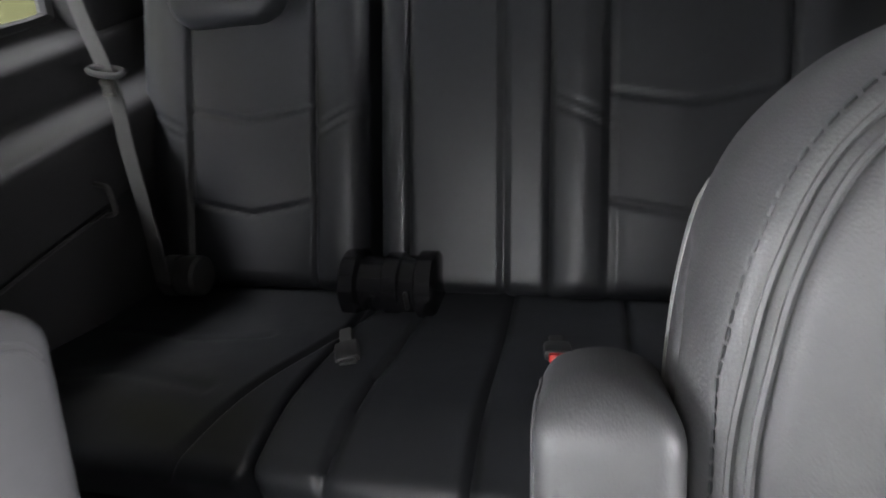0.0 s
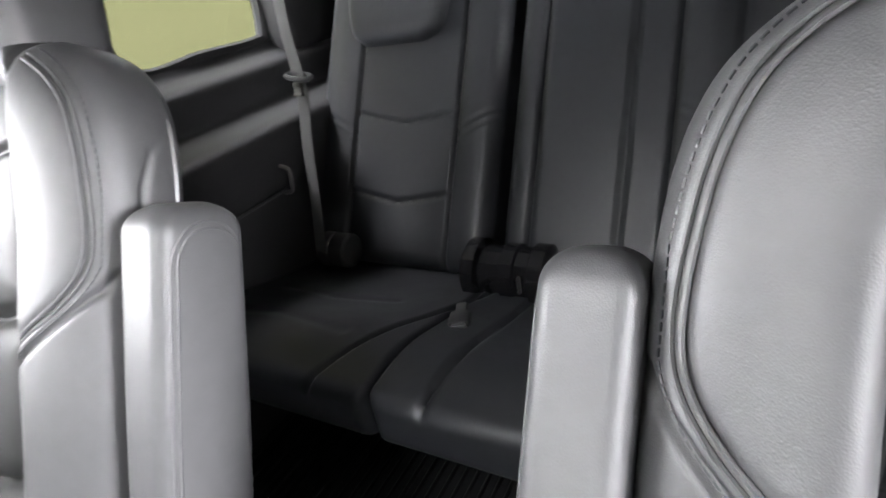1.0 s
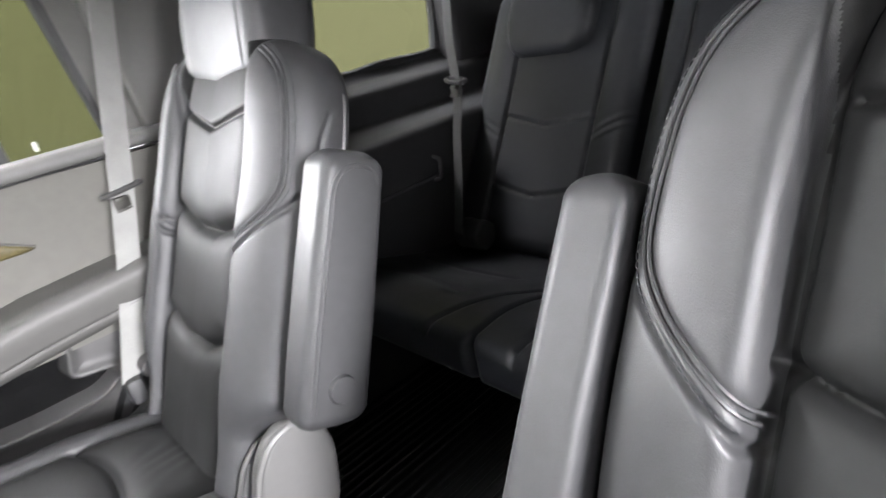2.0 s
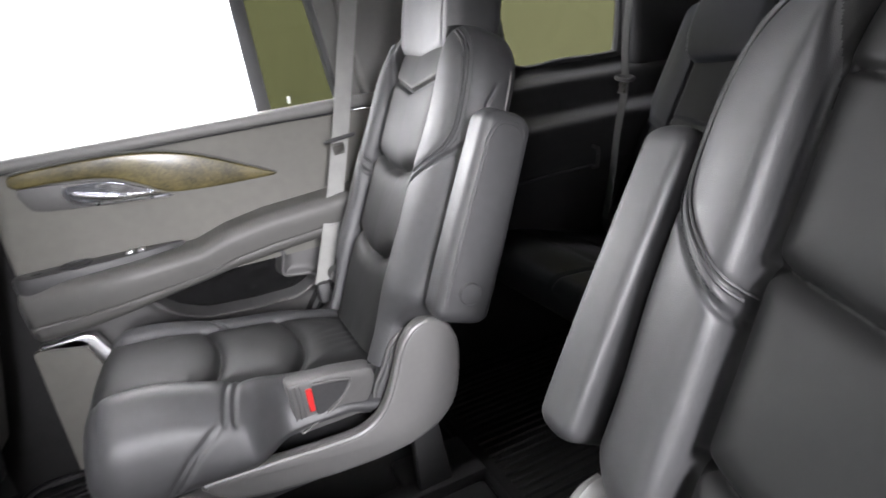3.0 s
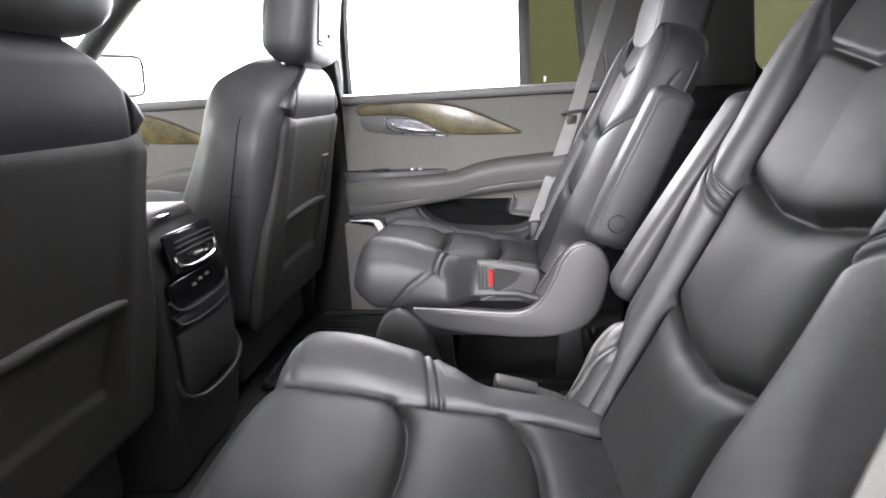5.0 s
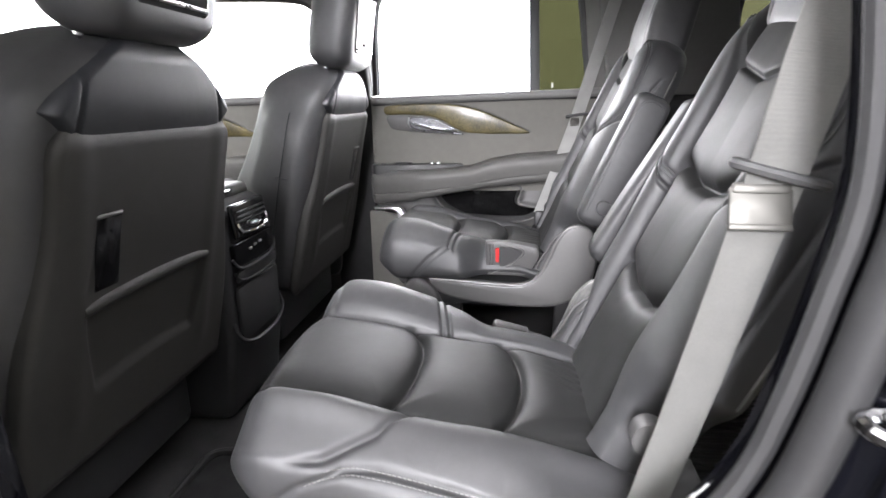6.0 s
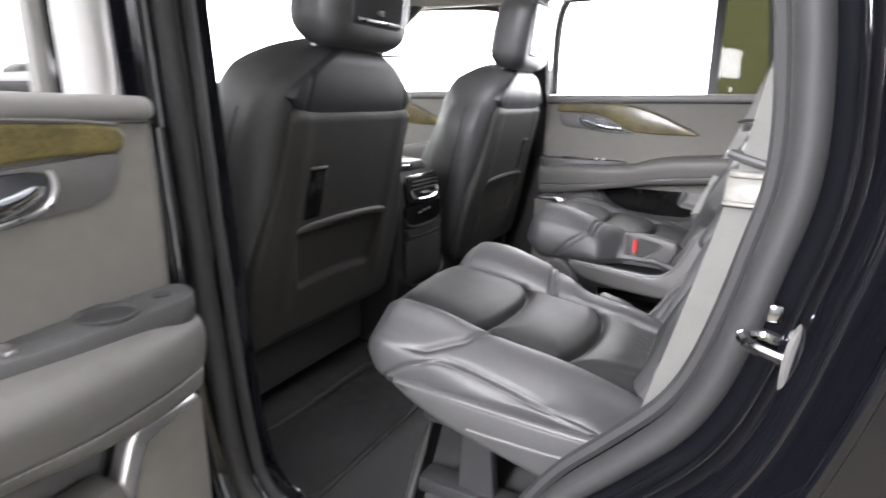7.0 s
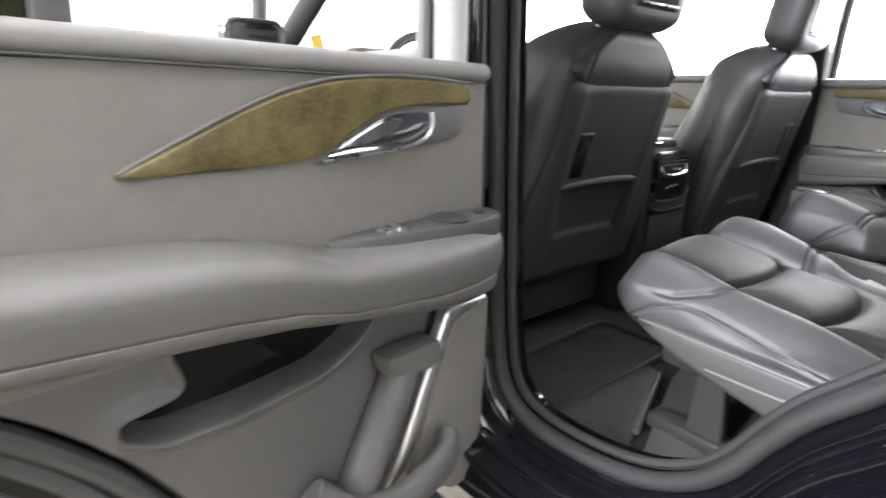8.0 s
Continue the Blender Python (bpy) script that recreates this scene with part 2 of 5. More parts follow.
def slab(P, off):
    """A sheet given as a grid of points, thickened by the offset off (a vector, or one for each point)."""
    P = np.asarray(P, float)
    a, b = P.shape[:2]
    Q = P + np.asarray(off, float)
    V = np.vstack([P.reshape(-1, 3), Q.reshape(-1, 3)])
    I = np.arange(a * b).reshape(a, b)
    F = []
    for i in range(a - 1):
        for j in range(b - 1):
            F.append([I[i, j], I[i, j + 1], I[i + 1, j + 1], I[i + 1, j]])
            F.append([k + a * b for k in F[-1][::-1]])
    ring = list(I[0, :]) + list(I[1:, -1]) + list(I[-1, :-1][::-1]) + list(I[1:-1, 0][::-1])
    for k in range(len(ring)):
        p, q = ring[k], ring[(k + 1) % len(ring)]
        F.append([p, q, q + a * b, p + a * b])
    return V, F


def band(points, across, width, thick, cols=3):
    """A strap along points; across: the direction of its width (a vector, or one for each point)."""
    P = np.array(points, float)
    A = np.array(across, float) * np.ones((len(P), 1)) if np.ndim(across) == 1 else np.array(across, float)
    A = A / np.linalg.norm(A, axis=1)[:, None]
    T = np.gradient(P, axis=0)
    N = np.cross(T, A)
    N /= np.linalg.norm(N, axis=1)[:, None]
    W = np.linspace(-0.5, 0.5, cols)
    G = P[:, None, :] + A[:, None, :] * (W[None, :, None] * width)
    return slab(G, N[:, None, :] * thick)


def lathe(profile, seg=24, axis="z"):
    """A turned shape from (radius, height) pairs."""
    V, F = [], []
    for r, h in profile:
        for k in range(seg):
            a = 2 * math.pi * k / seg
            p = (r * math.cos(a), r * math.sin(a), h)
            V.append({"z": p, "x": (p[2], p[0], p[1]), "y": (p[0], p[2], p[1])}[axis])
    n = len(profile)
    for i in range(n - 1):
        for k in range(seg):
            l = (k + 1) % seg
            F.append([i * seg + k, i * seg + l, (i + 1) * seg + l, (i + 1) * seg + k])
    F += [list(range(seg))[::-1], [(n - 1) * seg + k for k in range(seg)]]
    return np.array(V), F


def ridge(d, w):
    return np.exp(-(d / w) ** 2)


def line_dist(x, s, pts):
    """Distance of (x, s) to a polyline."""
    best = np.full(np.shape(x), 1e9)
    for (ax, as_), (bx, bs) in zip(pts[:-1], pts[1:]):
        dx, ds = bx - ax, bs - as_
        t = np.clip(((x - ax) * dx + (s - as_) * ds) / (dx * dx + ds * ds + 1e-12), 0, 1)
        best = np.minimum(best, np.hypot(x - ax - t * dx, s - as_ - t * ds))
    return best


def step(v, a, b):
    t = np.clip((v - a) / (b - a), 0, 1)
    return t * t * (3 - 2 * t)


def pad(width, h, t, rc, re, disp=None, nf=70, nv=80, ends=6, bend=None):
    """An upholstered block: x across, y depth (front at -t), z from 0 to h. width: half width, a number or a function of z/h.
    rc, re: rounding of the long edges and of the ends. disp(x, z): how far the front stands out. bend(z): shift of depth."""
    wf = width if callable(width) else (lambda s: width)
    rows = [(re * (1 - math.cos(a)), re * (1 - math.sin(a))) for a in np.linspace(0.12, math.pi / 2, ends)]
    zs = [(z, k) for z, k in rows] + [(z, 0.0) for z in np.linspace(re, h - re, nv)[1:-1]] + [(h - z, k) for z, k in rows[::-1]]
    nc, ns = 7, 5
    V = []
    for z, k in zs:
        w, tt = max(wf(z / h) - k, 0.004), max(t - min(k, t * 0.9), 0.003)
        r = min(rc, 0.95 * w, 0.95 * tt)
        pts = [(x, -tt) for x in np.linspace(-(w - r), w - r, nf)]
        for cx, cy, a0 in ((w - r, -tt + r, -90), (w - r, tt - r, 0), (-(w - r), tt - r, 90), (-(w - r), -tt + r, 180)):
            arc = [(cx + r * math.cos(radians(a)), cy + r * math.sin(radians(a))) for a in np.linspace(a0, a0 + 90, nc + 1)]
            if a0 == -90:
                pts += arc[1:] + [(w, y) for y in np.linspace(-tt + r, tt - r, ns)[1:-1]]
            elif a0 == 0:
                pts += arc[:-1] + [(x, tt) for x in np.linspace(w - r, -(w - r), 12)]
            elif a0 == 90:
                pts += arc[1:] + [(-w, y) for y in np.linspace(tt - r, -tt + r, ns)[1:-1]]
            else:
                pts += arc[:-1]
        V += [(x, y, z) for x, y in pts]
    m = len(pts)
    V = np.array(V)
    n = len(zs)
    F = []
    for i in range(n - 1):
        a = i * m
        F += [[a + j, a + (j + 1) % m, a + m + (j + 1) % m, a + m + j] for j in range(m)]
    F += [list(range(m))[::-1], [(n - 1) * m + j for j in range(m)]]
    if disp is not None:
        wgt = step(-V[:, 1] / t, 0.0, 0.75)
        V[:, 1] -= disp(V[:, 0], V[:, 2]) * wgt
    if bend is not None:
        V[:, 1] += bend(V[:, 2])
    return V, F


def mirror_x(shape, m):
    return (np.asarray(shape[0], float) * np.array([m, 1, 1]), shape[1])


def rounded(outline, r, n=4):
    """Round the corners of a polygon."""
    P = [np.array(p, float) for p in outline]
    out = []
    for i, p in enumerate(P):
        a, b = P[i - 1], P[(i + 1) % len(P)]
        da, db = a - p, b - p
        la, lb = np.linalg.norm(da), np.linalg.norm(db)
        k = min(r, 0.45 * la, 0.45 * lb)
        s, e = p + da / la * k, p + db / lb * k
        out += [(1 - t) ** 2 * s + 2 * t * (1 - t) * p + t * t * e for t in np.linspace(0, 1, n + 1)]
    return out


# ---- the booth round the car ----
def wall(name, size, at, mat, label):
    return single(name, rbox(*size, 0.0, 1, at), mat, label, name.split("_")[0] if "_" in name else name, "structure")


wall("ground", (9.4, 14.4, 0.2), (0, 0, -0.1), floor_mat, "yellowish ribbed floor of a white photo booth")
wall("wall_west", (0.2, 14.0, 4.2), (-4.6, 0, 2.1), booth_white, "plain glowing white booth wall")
wall("wall_east", (0.2, 14.0, 4.2), (4.6, 0, 2.1), booth_dim, "plain unseen booth wall, weaker light put into its material")
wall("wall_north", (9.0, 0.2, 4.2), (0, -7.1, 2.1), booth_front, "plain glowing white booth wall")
wall("wall_south", (9.0, 0.2, 4.2), (0, 7.1, 2.1), booth_south, "plain unseen booth wall, weaker light put into its material")
wall("ceiling_booth", (9.4, 14.4, 0.2), (0, 0, 4.3), booth_ceiling, "plain white booth ceiling")

# ---- the car's shell ----
FLOOR = 0.62
single("floor", rbox(1.62, 3.7, 0.08, 0.0, 1, (0, 0.1, FLOOR - 0.04)), carpet, "black carpeted floor of a car cabin", "floor", "structure")
single("ceiling", slab(np.array([[(x, y, 1.80 - 0.10 * (abs(x) / 0.74) ** 4) for y in np.linspace(-1.35, 1.9, 20)] for x in np.linspace(-0.74, 0.74, 16)]), (0, 0, 0.05)),
       headliner, "light grey cloth headliner of a car cabin", "ceiling", "structure")
single("wall_rear", rbox(1.66, 0.06, 1.2, 0.0, 1, (0, 1.86, 1.2)), plastic_black, "black tailgate lining behind the rear bench", "wall", "structure")
single("wall_front", rbox(1.66, 0.06, 0.62, 0.0, 1, (0, -1.78, 0.9)), plastic_black, "black bulkhead under the dashboard", "wall", "structure")
for sx in (-1, 1):
    single("trim", rbox(0.09, 3.2, 0.09, 0.03, 3, (sx * 0.79, 0.25, 1.745)), headliner, "light grey padded roof rail above the doors", "trim", "structure")
    single("trim", rbox(0.16, 3.3, 0.05, 0.02, 3, (sx * 0.86, 0.25, 1.79)), paint, "black painted roof edge of the car", "trim", "structure")


# Made-up fixture round the added cabin fill lamp.
dome = thing("cabin_fill_fixture", (0, 0, 1.75), "unseen dome lamp added to brighten the cabin", "lamp")
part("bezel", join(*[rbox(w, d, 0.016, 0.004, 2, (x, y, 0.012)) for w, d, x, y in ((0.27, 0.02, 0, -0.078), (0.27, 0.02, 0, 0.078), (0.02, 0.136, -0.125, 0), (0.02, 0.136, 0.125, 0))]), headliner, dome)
part("lens", rbox(0.23, 0.136, 0.006, 0.002, 1, (0, 0, 0.016)), fill_lens, dome, "glowing white lens of the added lamp")


def quarter_side(sx):
    """Lining, window and pillar beside the rear bench."""
    # lower lining with a ledge, drawn as one bowed sheet
    ys = np.linspace(0.44, 1.84, 60)
    prof = [(0.60, 0.615), (0.60, 0.90), (0.602, 1.095), (0.597, 1.112), (0.600, 1.13), (0.598, 1.205), (0.608, 1.228), (0.635, 1.237), (0.69, 1.243), (0.735, 1.252), (0.748, 1.272), (0.752, 1.300), (0.77, 1.328), (0.81, 1.340), (0.835, 1.349), (0.85, 1.366)]
    prof = spline(prof, 4)
    P = []
    for y in ys:
        k = 1 - 0.35 * ridge(y - 0.95, 0.35)
        P.append([(sx * (0.82 - (0.82 - px) * (0.75 + 0.25 * k)), y, pz) for px, pz in prof])
    t = thing("quarter_lining", (sx * 0.8, 1.1, 0.66), "dark moulded plastic side lining beside the rear bench", "car trim", kind="structure")
    off = np.array([sx * 0.8, 1.1, 0.66])
    V, F = slab(P, (sx * 0.03, 0, 0))
    part("panel", (V - off, F), plastic_black, t)
    part("handle", shift(tube(spline([(sx * 0.600, 0.925, 1.105), (sx * 0.580, 0.925, 1.112), (sx * 0.577, 0.928, 1.135), (sx * 0.580, 0.931, 1.155), (sx * 0.600, 0.931, 1.162)], 5), 0.0045, 8), *(-off)), plastic_mid, t, "thin grey pull handle")
    part("groove_bead", shift(tube([(sx * 0.598, y, 1.112 - 0.04 * max(0.0, 0.80 - y)) for y in np.linspace(0.62, 0.93, 12)], 0.003, 6), *(-off)), plastic, t)
    # rear side window with its frame
    w = tagged(mesh_object("window_rear_side", slab([[(sx * (0.875 - 0.10 * (z - 1.37)), y, z) for z in np.linspace(1.37, 1.70, 4)] for y in np.linspace(0.80, 1.30, 5)], (sx * 0.005, 0, 0)), tint_light),
               "yellow-green tinted side window beside the rear bench", "window", kind="structure")
    w.visible_shadow = False
    single("window_frame", tube(spline([(sx * 0.862, 0.86, 1.378), (sx * 0.862, 1.05, 1.370), (sx * 0.862, 1.215, 1.368), (sx * 0.862, 1.25, 1.39), (sx * 0.855, 1.262, 1.52), (sx * 0.845, 1.262, 1.66), (sx * 0.84, 1.05, 1.69), (sx * 0.84, 0.85, 1.69), (sx * 0.85, 0.81, 1.56)], 6, True), 0.016, 8, True),
           plastic_black, "black frame of the rear side window", "window frame", "structure")
    single("pillar_rear", rbox(0.09, 0.64, 0.46, 0.03, 3, (sx * 0.83, 1.575, 1.55)), plastic_black, "black plastic pillar behind the rear side window", "pillar", "structure")
    single("pillar_middle", prism(rounded([(0.42 if sx < 0 else 0.40, 1.30), (0.85, 1.33), (0.80, 1.74), (0.36, 1.74)], 0.02), "x", sx * (0.825 if sx < 0 else 0.80), sx * (0.88 if sx < 0 else 0.84), 0.012, 3),
           pillar_trim, "grey plastic pillar between the side windows", "pillar", "structure")


quarter_side(-1)
quarter_side(1)

single("wheel_house", prism(rounded([(-0.02, 0.56), (0.60, 0.56), (0.60, 1.24), (0.45, 1.24), (0.30, 1.0), (0.10, 0.88)], 0.03), "x", -0.84, -0.825, 0.0, 1), carpet, "black carpeted wheel housing behind the closed door", "trim", "structure")
# right-hand door post, the front seat's shade put into its colour
single("pillar_right", join(prism(rounded([(-0.58, 0.60), (-0.405, 0.60), (-0.42, 1.30), (-0.45, 1.74), (-0.58, 1.74), (-0.58, 1.30)], 0.02), "x", -0.86, -0.80, 0.012, 3)),
       rubber, "black plastic door post behind the front passenger seat, darkened as if shaded", "pillar", "structure")

# left-hand door post and the painted frame of the open door
single("pillar_left", prism(rounded([(-0.60, 0.60), (-0.44, 0.60), (-0.47, 1.30), (-0.50, 1.74), (-0.59, 1.74), (-0.57, 1.30)], 0.02), "x", 0.79, 0.85, 0.012, 3),
       plastic_black, "black plastic door post behind the driver seat", "pillar", "structure")
LOOP = [(-0.435, 1.57), (-0.40, 1.665), (-0.29, 1.70), (0.0, 1.70), (0.20, 1.675), (0.28, 1.59), (0.310, 1.47), (0.328, 1.37), (0.334, 1.28), (0.321, 1.20), (0.306, 1.13), (0.288, 1.07), (0.262, 1.022),
        (0.215, 0.967), (0.166, 0.912), (0.128, 0.855), (0.087, 0.785), (0.035, 0.730), (-0.05, 0.685), (-0.17, 0.664), (-0.28, 0.668), (-0.342, 0.70), (-0.373, 0.77), (-0.395, 0.93), (-0.42, 1.25)]
loop = spline(LOOP, 8, True)
nrm = np.roll(loop, -1, 0) - np.roll(loop, 1, 0)
nrm = np.stack([-nrm[:, 1], nrm[:, 0]], 1)
nrm /= np.linalg.norm(nrm, axis=1)[:, None]
if ((loop - loop.mean(0)) * nrm).sum() < 0:
    nrm = -nrm
RINGS = [(-0.012, 0.81), (-0.004, 0.85), (0.012, 0.866), (0.022, 0.875), (0.030, 0.886), (0.034, 0.905), (0.038, 0.924), (0.046, 0.937), (0.055, 0.945), (0.062, 0.960), (0.076, 0.985)]
ring_spline = spline(RINGS, 3)
G = np.array([[(x, p[0] + n[0] * o, p[1] + n[1] * o) for o, x in ring_spline] for p, n in zip(loop, nrm)])
G = np.concatenate([G, G[:1]])
frame_thing = thing("door_frame", (0.88, 0.1, 0.6), "glossy black painted frame of the open rear door", "door frame", kind="structure")
OFF = np.array([0.88, 0.1, 0.6])
part("jamb", shift(slab(G, (-0.006, 0, 0)), *(-OFF)), paint, frame_thing)
for o, x, r in ((0.033, 0.894, 0.005), (0.053, 0.942, 0.006), (0.075, 0.983, 0.006)):
    part("jamb_edge", shift(tube([(x, *(p + n * o)) for p, n in zip(loop, nrm)], r, 10, True), *(-OFF)), paint, frame_thing)
part("seal", shift(tube([(0.866, *(p + n * 0.002)) for p, n in zip(loop, nrm)], 0.017, 12, True, 0.9), *(-OFF)), rubber_seal, frame_thing, "soft grey rubber door seal")
part("seal_lip", shift(tube([(0.842, *(p - n * 0.016)) for p, n in zip(loop, nrm)], 0.009, 8, True), *(-OFF)), rubber_seal, frame_thing)
front_edge = [(0.884, q[0] - 0.024, q[1]) for q in loop if q[0] < -0.40 and 1.27 < q[1] < 1.60]
part("pillar_edge", shift(tube(sorted(front_edge, key=lambda q: q[2]), 0.015, 14), *(-OFF)), gloss_black, frame_thing, "glossy black edge of the door post", 80)
# rear wing behind the door opening
last = [(G[i, -1], nrm[i % len(nrm)]) for i in range(len(loop)) if loop[i][0] > -0.06 and loop[i][1] < 1.62]
wing = np.array([[p + np.array([0.02 * math.sin(math.pi * t), (1.85 - p[1]) * t, 0.06 * t * n[1]]) for t in np.linspace(0, 1, 14)] for p, n in last])
part("rear_wing", shift(slab(wing, (-0.004, 0, 0)), *(-OFF)), paint, frame_thing)
# sill under the doors
single("sill", prism(rounded([(0.78, 0.50), (0.97, 0.50), (0.985, 0.55), (0.95, 0.60), (0.86, 0.645), (0.78, 0.635)], 0.012), "y", -1.6, 0.16, 0.0, 1), paint, "glossy black painted door sill", "sill", "structure")
single("running_board", prism(rounded([(0.93, 0.36), (1.10, 0.36), (1.10, 0.395), (0.93, 0.405)], 0.01), "y", -1.45, 0.30, 0.006, 2), plastic_black, "black running board below the door sill", "running board", "structure")
# striker on the rear jamb
st = thing("door_striker", (0.908, 0.350, 1.132), "chrome door striker on a black plate", "striker", rz=60)
part("plate", moved(lathe([(0.034, 0), (0.034, 0.004), (0.03, 0.006)], 20, "x"), Matrix.Diagonal((1, 0.6, 1.1, 1))), plastic_mid, st, angle=30)
part("loop", tube(spline([(0.0, 0.012, 0.012), (-0.03, 0.01, 0.014), (-0.04, 0.0, 0.014), (-0.04, -0.008, 0.013), (-0.028, -0.014, 0.01), (0.0, -0.014, 0.008)], 5), 0.0055, 8), chrome, st)
for dz in (-0.024, 0.026):
    part("bolt", shift(lathe([(0.005, 0), (0.005, -0.004), (0.003, -0.006)], 8, "x"), 0, 0, dz), satin, st)
single("door_check_clip", join(rbox(0.006, 0.012, 0.016, 0.003, 2, (0.900, 0.332, 1.172)), rbox(0.014, 0.006, 0.006, 0.002, 1, (0.895, 0.329, 1.167))), cup_metal, "small metal clip above the door striker", "clip")


# ---- seats ----
def loft(G, disp=None, cap=True):
    """A closed skin over rows of closed sections, G[row, point]; disp: how far it stands out at each point, along the normal."""
    G = np.asarray(G, float)
    n, m = G.shape[:2]
    N = np.cross(np.roll(G, -1, 1) - np.roll(G, 1, 1), np.gradient(G, axis=0))
    N /= np.linalg.norm(N, axis=2)[:, :, None] + 1e-9
    if ((G - G.mean(axis=1, keepdims=True)) * N).sum() < 0:
        N = -N
    if disp is not None:
        G = G + N * disp[:, :, None]
    I = np.arange(n * m).reshape(n, m)
    J = np.roll(I, -1, 1)
    F = np.stack([I[:-1], J[:-1], J[1:], I[1:]], -1).reshape(-1, 4).tolist()
    if cap:
        F += [I[0, ::-1].tolist(), I[-1].tolist()]
    return G.reshape(-1, 3), F


# one half of the seat back's section: across, forward of the insert
BACK_HALF = spline([(0, 0.002), (0.05, 0.003), (0.10, 0.002), (0.121, -0.003), (0.1295, -0.010), (0.1335, 0.004), (0.140, 0.020), (0.150, 0.0275), (0.166, 0.027), (0.190, 0.021), (0.212, 0.011), (0.226, -0.001),
                    (0.2345, -0.018), (0.2365, -0.038), (0.2345, -0.060), (0.229, -0.073), (0.212, -0.086), (0.185, -0.095), (0.11, -0.098), (0, -0.098)], 13)
PIPING = [(0.150, 0.566), (0.172, 0.553), (0.189, 0.537), (0.200, 0.518), (0.209, 0.490), (0.214, 0.461), (0.2175, 0.430), (0.217, 0.402), (0.209, 0.380), (0.190, 0.357), (0.161, 0.333), (0.132, 0.311)]
STRAP = [(0.234, 0.388), (0.225, 0.372), (0.200, 0.350), (0.165, 0.320), (0.132, 0.291)]
V1 = [(-0.117, 0.495), (0.0, 0.466), (0.117, 0.495)]
V2 = [(-0.132, 0.345), (-0.035, 0.318), (0.035, 0.318), (0.132, 0.345)]
V3 = [(-0.132, 0.177), (-0.035, 0.147), (0.035, 0.147), (0.132, 0.177)]
BACK_DEPTH = 0.0759


SHOULDER = spline([(0.36, 1.0), (0.42, 1.0), (0.46, 0.99), (0.49, 0.972), (0.515, 0.945), (0.54, 0.895), (0.56, 0.82), (0.575, 0.73), (0.588, 0.57), (0.595, 0.36), (0.598, 0.06)], 8)


def back_scale(s):
    """Narrowing of the back towards its top, and its flattening there."""
    t = np.clip((s - 0.44) / 0.158, 0, 0.9999)
    return np.interp(s, SHOULDER[:, 0], SHOULDER[:, 1]), np.minimum(1.0, (1 - t ** 5) ** 0.4)


def back_width(x, s):
    """Draw the wings in below the corner where the armrest hangs."""
    k = 0.42 + 0.58 * float(step(s, 0.055, 0.135))
    return np.where(np.abs(x) > 0.135, np.sign(x) * (0.135 + (np.abs(x) - 0.135) * k), x)


def back_point(x, s, lift=0.0):
    """A point on the front of the back at (x, s)."""
    kx, kf = back_scale(s)
    i = int(np.argmax(BACK_HALF[:, 0]))
    f = np.interp(abs(x) / kx, BACK_HALF[:i, 0], BACK_HALF[:i, 1])
    amp = 0.55 + 0.45 * float(step(s, 0.02, 0.14))
    f = f * amp if f > 0 else f
    return (x, -(BACK_DEPTH + f * kf + lift), s)


def back_skin():
    ss = np.concatenate([np.linspace(-0.02, 0.55, 250), 0.598 - 0.048 * (1 - np.linspace(0, 1, 30)[1:]) ** 2])
    half = BACK_HALF
    loop = np.concatenate([half, half[-2:0:-1] * np.array([-1, 1])])
    rows = []
    for s in ss:
        kx, kf = back_scale(s)
        amp = 0.55 + 0.45 * step(s, 0.02, 0.14)
        f = np.where(loop[:, 1] > 0, loop[:, 1] * amp, loop[:, 1])
        rows.append(np.stack([back_width(loop[:, 0] * kx, s), -(BACK_DEPTH - 0.046 + (f + 0.046) * kf), np.full(len(loop), s)], 1))
    G = np.array(rows)
    X, f, S = G[:, :, 0], -G[:, :, 1] - BACK_DEPTH, G[:, :, 2]
    ax = np.abs(X)
    front = step(f, -0.035, -0.012)
    ins = step(0.134 - ax, 0, 0.008) * front
    v = np.minimum.reduce([line_dist(X, S, q) for q in (V2, V3)])
    v1 = line_dist(X, S, V1)
    rim = np.abs(ax - 0.129)
    d = ins * (0.008 * (1 - ridge(np.minimum(v, rim), 0.022)) - 0.009 * ridge(v, 0.0085) - 0.005 * ridge(v, 0.0035) - 0.005 * ridge(v1, 0.005) - 0.003 * ridge(v1, 0.003))
    d = d - 0.006 * front * ridge(rim, 0.004) * step(S, 0.0, 0.03)
    d = d - front * 0.0035 * ridge(line_dist(ax, S, PIPING), 0.0055) - front * 0.0055 * ridge(line_dist(ax, S, STRAP), 0.0035)
    # panel seam on the flank
    flank = step(ax, 0.225, 0.235)
    d = d - 0.0035 * flank * ridge(line_dist(f, S, [(-0.028, 0.05), (-0.030, 0.40), (-0.032, 0.46), (-0.042, 0.492), (-0.060, 0.502)]), 0.0035)
    # soft creases of use
    d = d + 0.0012 * np.sin(31 * S + 9 * ax) * np.sin(17 * X + 5 * S) * front
    return loft(G, d)


def cushion_height(y):
    return np.interp(y, CUSH_Y, CUSH_Z)


_c = spline([(-0.33, 0.986), (-0.25, 0.986), (-0.16, 0.975), (-0.08, 0.960), (0.07, 0.937), (0.16, 0.914), (0.23, 0.888)], 10)
CUSH_Y, CUSH_Z = _c[:, 0], _c[:, 1]
C1 = spline([(-0.162, -0.098), (-0.13, -0.083), (-0.09, -0.073), (-0.03, -0.068), (0.03, -0.073), (0.07, -0.086), (0.102, -0.108)], 5)
